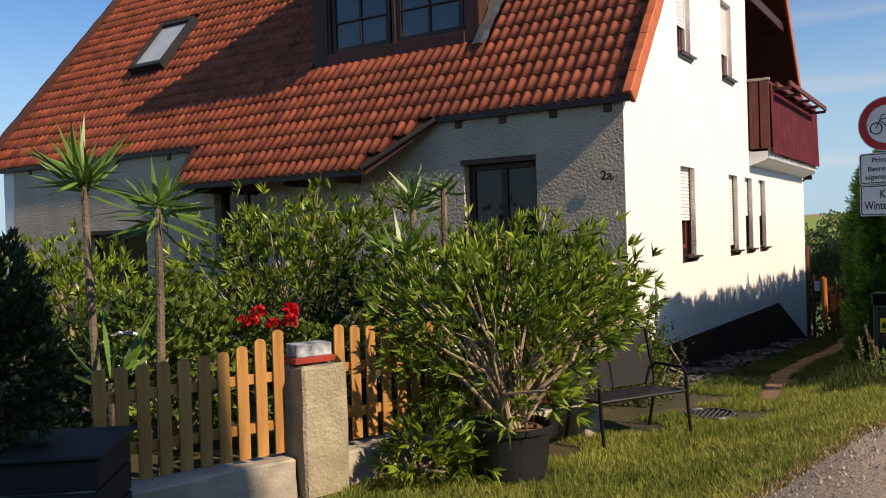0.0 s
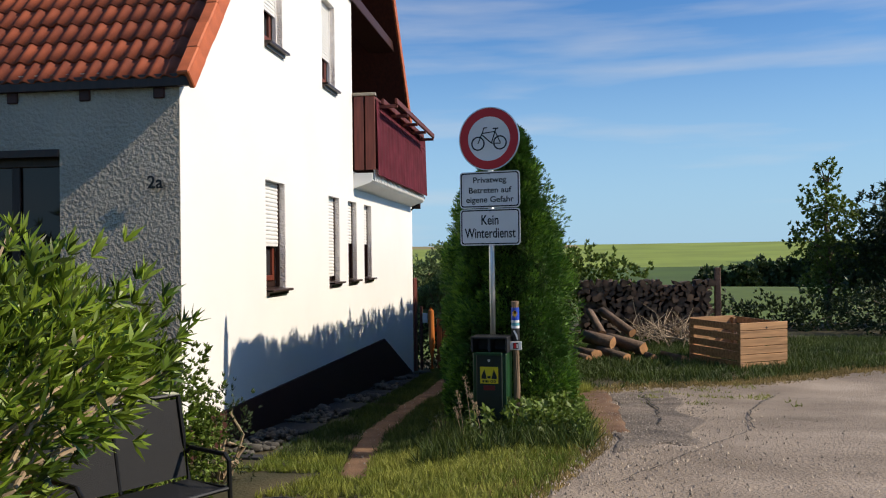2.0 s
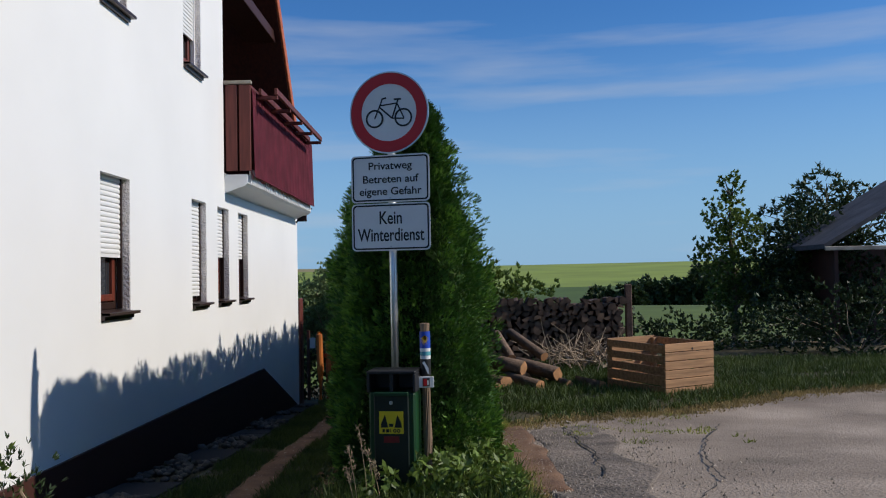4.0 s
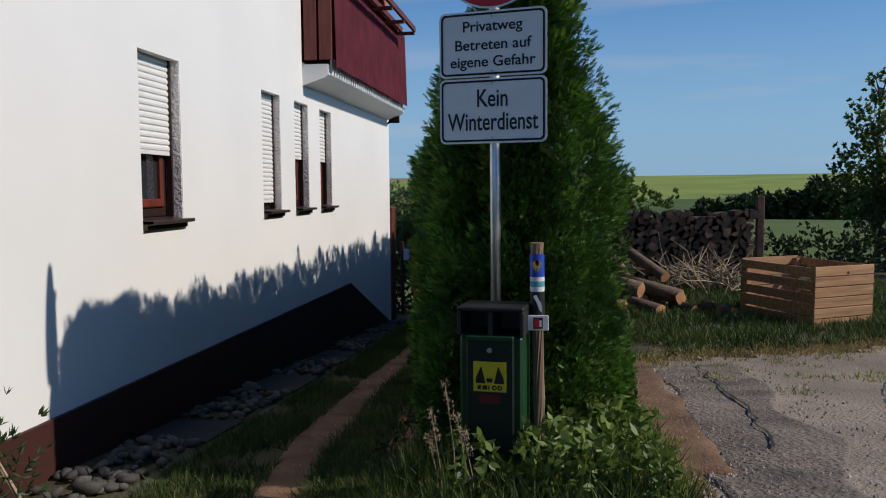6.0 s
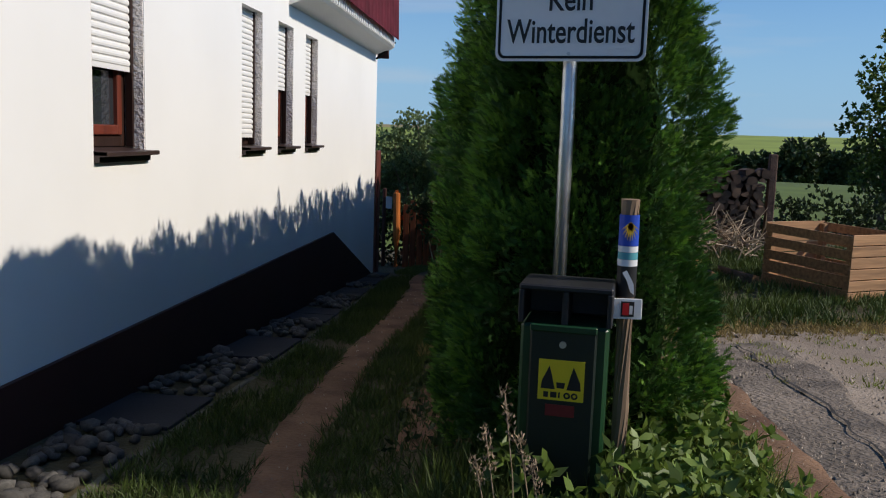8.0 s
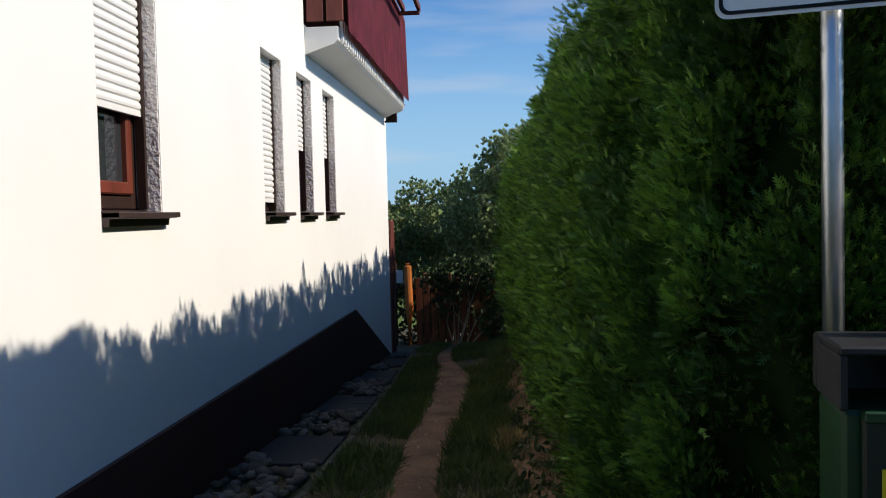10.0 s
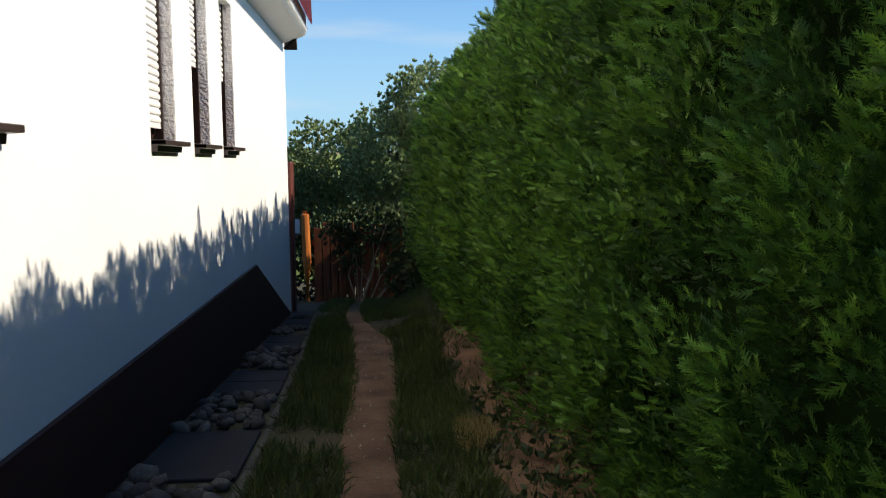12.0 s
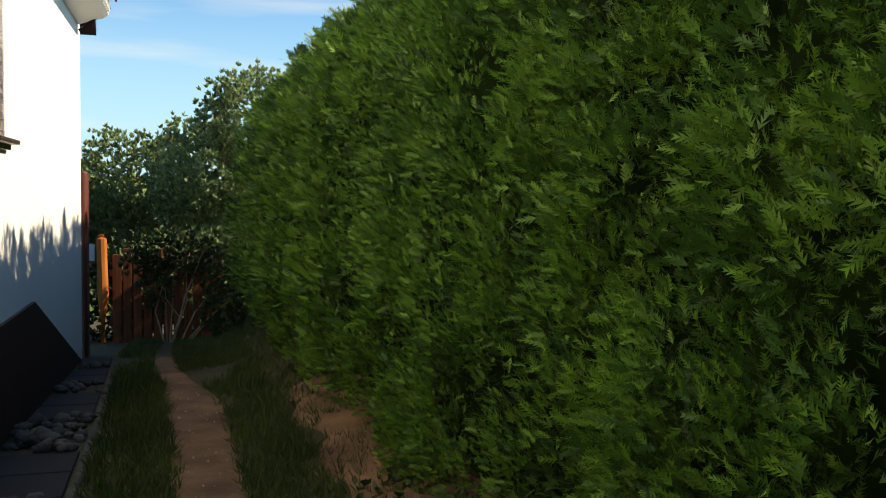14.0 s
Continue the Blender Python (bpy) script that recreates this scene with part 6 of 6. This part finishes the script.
tufts("grass", scatter(16000, -0.4, 4.0, -7.0, 1.6, lambda x, y, u: on_lawn(x, y, u) and (y < 0.3 + 0.4 * u or x > 2.9), 1), 0.085, 0.007, 6, GRASS, 401, "short green lawn between lane and house", "grass", 0.5)
tufts("grass", scatter(13500, 0.38, 2.7, 0.3, 16.0, lambda x, y, u: on_lawn(x, y, u) and (x < 1.95 or u < 0.35 or y < 1.2), 2), 0.10, 0.007, 5, LUSHSHADEGRASS, 402, "lush short grass beside the path, shade put into its colour", "grass", 0.55)
tufts("grass", scatter(2600, 3.2, 3.95, 0.2, 5.2, lambda x, y, u: x < road_edge(y) - 0.1, 3), 0.16, 0.008, 6, GRASS, 403, "longer grass along the hedge's foot", "grass", 0.45)
tufts("grass", scatter(11000, 3.6, 13.0, 4.9, 12.5, lambda x, y, u: y > road_end(x) + 0.05 + 0.25 * u and noise.noise((x * 1.3, y * 1.3, 8)) > -0.5 + 0.5 * u, 4), 0.15, 0.012, 5, LUSHSHADEGRASS, 404, "rough grass round the crate and logs", "grass", 0.5)
tufts("dry_grass", scatter(8200, 1.2, 4.1, -6.5, 5.0, lambda x, y, u: 0.0 < road_edge(y) + 0.16 - x < 1.15 * u * u + 0.18, 5), 0.055, 0.006, 5, DRYGRASS, 405, "straw-coloured dry grass along the lane's edge", "grass", 0.8)
tufts("dry_grass", scatter(3200, 3.8, 11.0, 4.6, 9.5, lambda x, y, u: -0.45 * u * u - 0.1 < y - road_end(x) < 0.6 * u, 6), 0.07, 0.008, 5, DRYGRASS, 406, "yellowed grass where the asphalt ends", "grass", 0.8)
# nettles and leafy weeds round the stake and the bin
wd = scatter(300, 2.45, 3.75, -0.15, 1.2, lambda x, y, u: math.hypot(x - 2.88, y - 0.46) > 0.2 and u < 1.0 - 1.3 * abs(x - 3.35), 7)
at = np.array([(x, y, ground_z(x, y) + h) for (x, y), h in zip(wd * 3, np.random.default_rng(8).uniform(0.14, 0.60, len(wd) * 3) ** 2)])
weeds = leaves("weeds", at, np.tile([[0, 0, 0.7]], (len(at), 1)), 0.065, 0.032, LEAF, 5, 1.0, 0.25, 407)
tagged(new("weeds", weeds), "leafy green weeds round the sign and stake", "weeds", kind="stuff")
wl = scatter(260, 2.0, 2.45, 1.5, 6.0, lambda x, y, u: True, 9)
at = np.array([(x, y, ground_z(x, y) + h) for (x, y), h in zip(wl, np.random.default_rng(9).uniform(0.01, 0.08, len(wl)))])
tagged(new("weeds", leaves("weeds", at, np.tile([[0, 0, 0.7]], (len(at), 1)), 0.06, 0.03, DARKLEAF, 4, 0.9, 0.3, 408)), "small weeds under the hedge", "weeds", kind="stuff")
tufts("grass", scatter(900, 2.3, 3.8, -0.5, 1.2, lambda x, y, u: math.hypot(x - 2.88, y - 0.46) > 0.22, 12), 0.24, 0.009, 4, LUSHSHADEGRASS, 411, "long wild grass round the bin and stake", "grass", 0.4)
# flowering grass stems before the bin
for i, (x, y, h) in enumerate(((2.72, 0.12, 0.62), (2.66, 0.05, 0.5), (2.78, 0.1, 0.45), (2.62, 0.22, 0.35), (2.82, 0.02, 0.38))):
    s = thing("grass_stem", lift(x, y) and Matrix.Translation(lift(x, y)), "tall pale flowering grass stem by the bin", "plant", "grass stems")
    part("stem", tube([(0, 0, -0.02), (-0.02, 0, h * 0.5), (-0.06, 0, h)], 0.0025, 5), TWIG, s)
    gg = np.random.default_rng(500 + i)
    u = gg.uniform(0.72, 1.05, 60)
    pos = np.stack([-0.06 * u ** 2 + gg.normal(0, 0.010, 60), gg.normal(0, 0.010, 60), u * h], 1)
    part("seed_head", leaves("seed_head", pos, np.tile([[0, 0, 1.0]], (60, 1)), 0.018, 0.006, TWIG, 2, 0.5, 0, 520 + i), None, s)

# bare reddish earth at the hedge's foot and beside the lane
def earth(name, x0, x1, y0, y1, seed, label):
    verts, faces = [], []
    cols, rows = 9, max(6, int((y1 - y0) / 0.15))
    for j in range(rows + 1):
        y = y0 + (y1 - y0) * j / rows
        for i in range(cols + 1):
            u = i / cols
            w = 0.14 * noise.noise((seed, y * 1.6, 0))
            x = x0 + (x1 - x0) * u + w
            e = 0.034 if 0 < i < cols and 0 < j < rows else -0.03
            verts.append((x, y, ground_z(x, y) + e + 0.012 * noise.noise((x * 5, y * 5, seed))))
    for j in range(rows):
        for i in range(cols):
            k = j * (cols + 1) + i
            faces.append((k, k + 1, k + cols + 2, k + cols + 1))
    me = arrays(name, np.array(verts), np.array(faces), DIRT)
    me.polygons.foreach_set("use_smooth", np.ones(len(faces), dtype=bool))
    tagged(new(name, me), label, "bare earth", kind="structure")


earth("pavement_earth", 1.98, 2.6, 1.6, 9.0, 3, "bare reddish earth under the hedge")
earth("pavement_verge", 3.55, 4.25, 0.5, 5.2, 6, "bare brown earth at the asphalt's edge")


def ribbon(name, pts, w, dz, material, label, category, seed):
    """A ragged strip laid along a line on the ground."""
    verts, faces, n = [], [], 0
    for (x0, y0), (x1, y1) in zip(pts, pts[1:]):
        L = math.hypot(x1 - x0, y1 - y0)
        m = max(2, int(L / 0.06))
        nx, ny = -(y1 - y0) / L, (x1 - x0) / L
        for i in range(m):
            t = i / m
            x, y = x0 + (x1 - x0) * t, y0 + (y1 - y0) * t
            j = 0.05 * noise.noise((x * 5, y * 5, seed))
            ww = w * (0.5 + abs(noise.noise((x * 7, y * 7, seed + 3))) * 2.0)
            for s in (-1, 1):
                px, py = x + nx * (j + s * ww / 2), y + ny * (j + s * ww / 2)
                verts.append((px, py, ground_z(px, py) + dz + 0.012 * noise.noise((px * 0.7, py * 0.7, 1))))
    for i in range(len(verts) // 2 - 1):
        faces.append((2 * i, 2 * i + 1, 2 * i + 3, 2 * i + 2))
    tagged(new(name, arrays(name, np.array(verts), np.array(faces), material)), label, category, kind="structure")


def patch(name, x0, x1, y0, y1, dz, material, label, seed):
    """An irregular sheet of another surfacing, its rim turned down into the ground."""
    verts, faces = [], []
    nx, ny = 26, 44
    for j in range(ny + 1):
        for i in range(nx + 1):
            u, v = i / nx, j / ny
            x = x0 + (x1 - x0) * u + 0.35 * (v - 0.5) + 0.22 * noise.noise((v * 5, seed, u))
            y = y0 + (y1 - y0) * v + 0.30 * noise.noise((u * 4, seed + 5, v)) + 0.5 * (u - 0.5)
            e = dz if 0 < i < nx and 0 < j < ny else -0.02
            verts.append((x, y, ground_z(x, y) + e + 0.012 * noise.noise((x * 0.7, y * 0.7, 1)) + 0.010 * noise.noise((x * 3.5, y * 3.5, seed))))
    for j in range(ny):
        for i in range(nx):
            k = j * (nx + 1) + i
            faces.append((k, k + 1, k + nx + 2, k + nx + 1))
    me = arrays(name, np.array(verts), np.array(faces), material)
    me.polygons.foreach_set("use_smooth", np.ones(len(faces), dtype=bool))
    tagged(new(name, me), label, "pavement", kind="structure")


patch("pavement_broken", 4.10, 4.98, -0.3, 5.0, 0.026, ASPHALT2, "older broken grey asphalt patch at the lane's edge", 4)
CRACK = mat("crack_dark", (0.035, 0.03, 0.026), 0.95, 0.3, 6, 40, 0.3)
ribbon("pavement_crack", [(4.52, 1.2), (4.58, 2.0), (4.64, 2.5), (4.62, 3.1), (4.66, 3.9), (4.66, 4.8)], 0.022, 0.042, CRACK, "dark crack in the old asphalt", "crack", 1)
ribbon("pavement_crack", [(5.35, 0.9), (5.6, 2.2), (5.95, 3.4), (6.6, 4.9)], 0.015, 0.042, CRACK, "dark crack at the edge of the old asphalt", "crack", 2)
ribbon("pavement_crack", [(3.9, -1.6), (4.6, -0.4), (5.35, 0.9)], 0.007, 0.024, CRACK, "fine crack in the lane", "crack", 3)


def gravel(name, spots, size, material, seed, label):
    """Loose chips: small four-sided crumbs lying on the ground."""
    g = np.random.default_rng(seed)
    n = len(spots)
    c = np.array([(x, y, ground_z(x, y) + 0.026) for x, y in spots])
    s = size * g.uniform(0.4, 1.5, n)[:, None, None]
    base = unit(g.normal(0, 1, (n, 4, 3)))
    base[:, 0] = (0, 0, 1)
    base[:, 1:, 2] = -0.4
    v = (c[:, None] + base * s).reshape(-1, 3)
    k = (np.arange(n) * 4)[:, None]
    f = np.concatenate([k + np.array([[0, 1, 2]]), k + np.array([[0, 2, 3]]), k + np.array([[0, 3, 1]])], 1).reshape(-1, 3)
    tagged(new(name, arrays(name, v, f, material)), label, "gravel", kind="stuff")


CHIP = mat("gravel_chip", (0.30, 0.25, 0.20), 0.9, 0.3, 3.0, 30.0, 0, per_island=0.5)
gravel("gravel", scatter(5200, 2.2, 7.5, -6.5, 5.6, lambda x, y, u: 0.02 < x - road_edge(y) < 0.25 + 2.2 * u * u and y < road_end(x), 31), 0.012, CHIP, 32, "loose gravel along the crumbling lane edge")
gravel("gravel", scatter(180, 0.95, 1.8, -0.4, 10.5, lambda x, y, u: abs(x - path_mid(y)) < 0.16 * path_wide(y), 33), 0.009, CHIP, 34, "small stones trodden into the footpath")
tufts("grass", scatter(260, 3.9, 6.5, 3.2, 5.8, lambda x, y, u: noise.noise((x * 2, y * 2, 5)) > 0.22 and y < road_end(x) + 0.2, 35), 0.07, 0.008, 6, GRASS, 409, "stray grass tufts in the broken asphalt", "grass", 0.8)
tufts("grass", scatter(110, 1.85, 2.05, 4.3, 5.3, lambda x, y, u: math.hypot(x - 1.95, (y - 4.8) * 0.5) < 0.16, 36), 0.11, 0.008, 7, DRYGRASS, 410, "yellow-green tuft of grass beside the footpath", "grass", 0.7)


# ---- roof tiles ----
def tile_mesh(w=0.32, L=0.40, lod=14):
    """A pantile with two rolls and thickness at its lower edge."""
    bm = bmesh.new()
    xs = [i / lod for i in range(lod + 1)]
    hs = []
    for u in xs:
        q = (u * 2) % 1.0 if u < 1 else 0.0
        hs.append(0.034 * math.sin(math.pi * q / 0.6) ** 0.8 if q < 0.6 else -0.004)
    top = [[bm.verts.new((u * w * 1.03, y, h + 0.028 - 0.026 * y / L)) for u, h in zip(xs, hs)] for y in (0, L)]
    low = [bm.verts.new((u * w * 1.03, 0.004, h + 0.006)) for u, h in zip(xs, hs)]
    for i in range(lod):
        bm.faces.new((top[0][i], top[0][i + 1], top[1][i + 1], top[1][i]))
        bm.faces.new((low[i], low[i + 1], top[0][i + 1], top[0][i]))
    bmesh.ops.recalc_face_normals(bm, faces=bm.faces)
    me = bpy.data.meshes.new("roof_tile")
    bm.to_mesh(me)
    bm.free()
    me.polygons.foreach_set("use_smooth", [True] * len(me.polygons))
    me.materials.append(TILE)
    return me


tile = tile_mesh()
TW, TL = 0.32, 0.305
co = np.array([v.co for v in tile.vertices])
fc4 = np.array([list(p.vertices) for p in tile.polygons])
axes = np.array([(1, 0, 0), tuple(slope), tuple(up)])
rest_v, rest_f, made = [], [], 0
g = np.random.default_rng(3)
tot = (RIDGE_Y - EAVE_Y) * math.hypot(1, PITCH)
rowsn = int(tot / TL)
ncol = int((VERGE_R - VERGE_L) / TW)
for r in range(-3, rowsn):
    s = r * TL
    for c in range(ncol):
        x = VERGE_R - (c + 1) * TW
        y = EAVE_Y + s * slope.y
        if y < eave_y(x + TW / 2) - 0.06:
            continue
        if -5.95 < x + TW / 2 < -2.5 and y > 0.72:
            continue
        if abs(x + TW / 2 + 10.73) < 0.5 and abs(y - 1.95) < 0.52:
            continue
        if y > 5.2:
            continue
        o = Vector((x, EAVE_Y, EAVE_Z)) + slope * (s - 0.05) - up * 0.055
        o += up * float(g.normal(0, 0.003))
        if made < 300 and x > -5.2 and y < 2.6:
            ob = new("roof_tile", tile)
            ob.parent = roof
            ob.matrix_basis = Matrix.Translation(o) @ Matrix(((1, 0, 0), slope, up)).transposed().to_4x4() @ Matrix.Rotation(float(g.normal(0, 0.006)), 4, "Z")
            made += 1
        else:
            rest_f.append(fc4 + len(rest_v) * len(co))
            rest_v.append(co @ axes + np.array(o))
me = arrays("roof_tiles", np.concatenate(rest_v), np.concatenate(rest_f), TILE)
me.polygons.foreach_set("use_smooth", np.ones(len(me.polygons), dtype=bool))
part("roof_tiles", me, None, roof)["kind"] = "stuff"
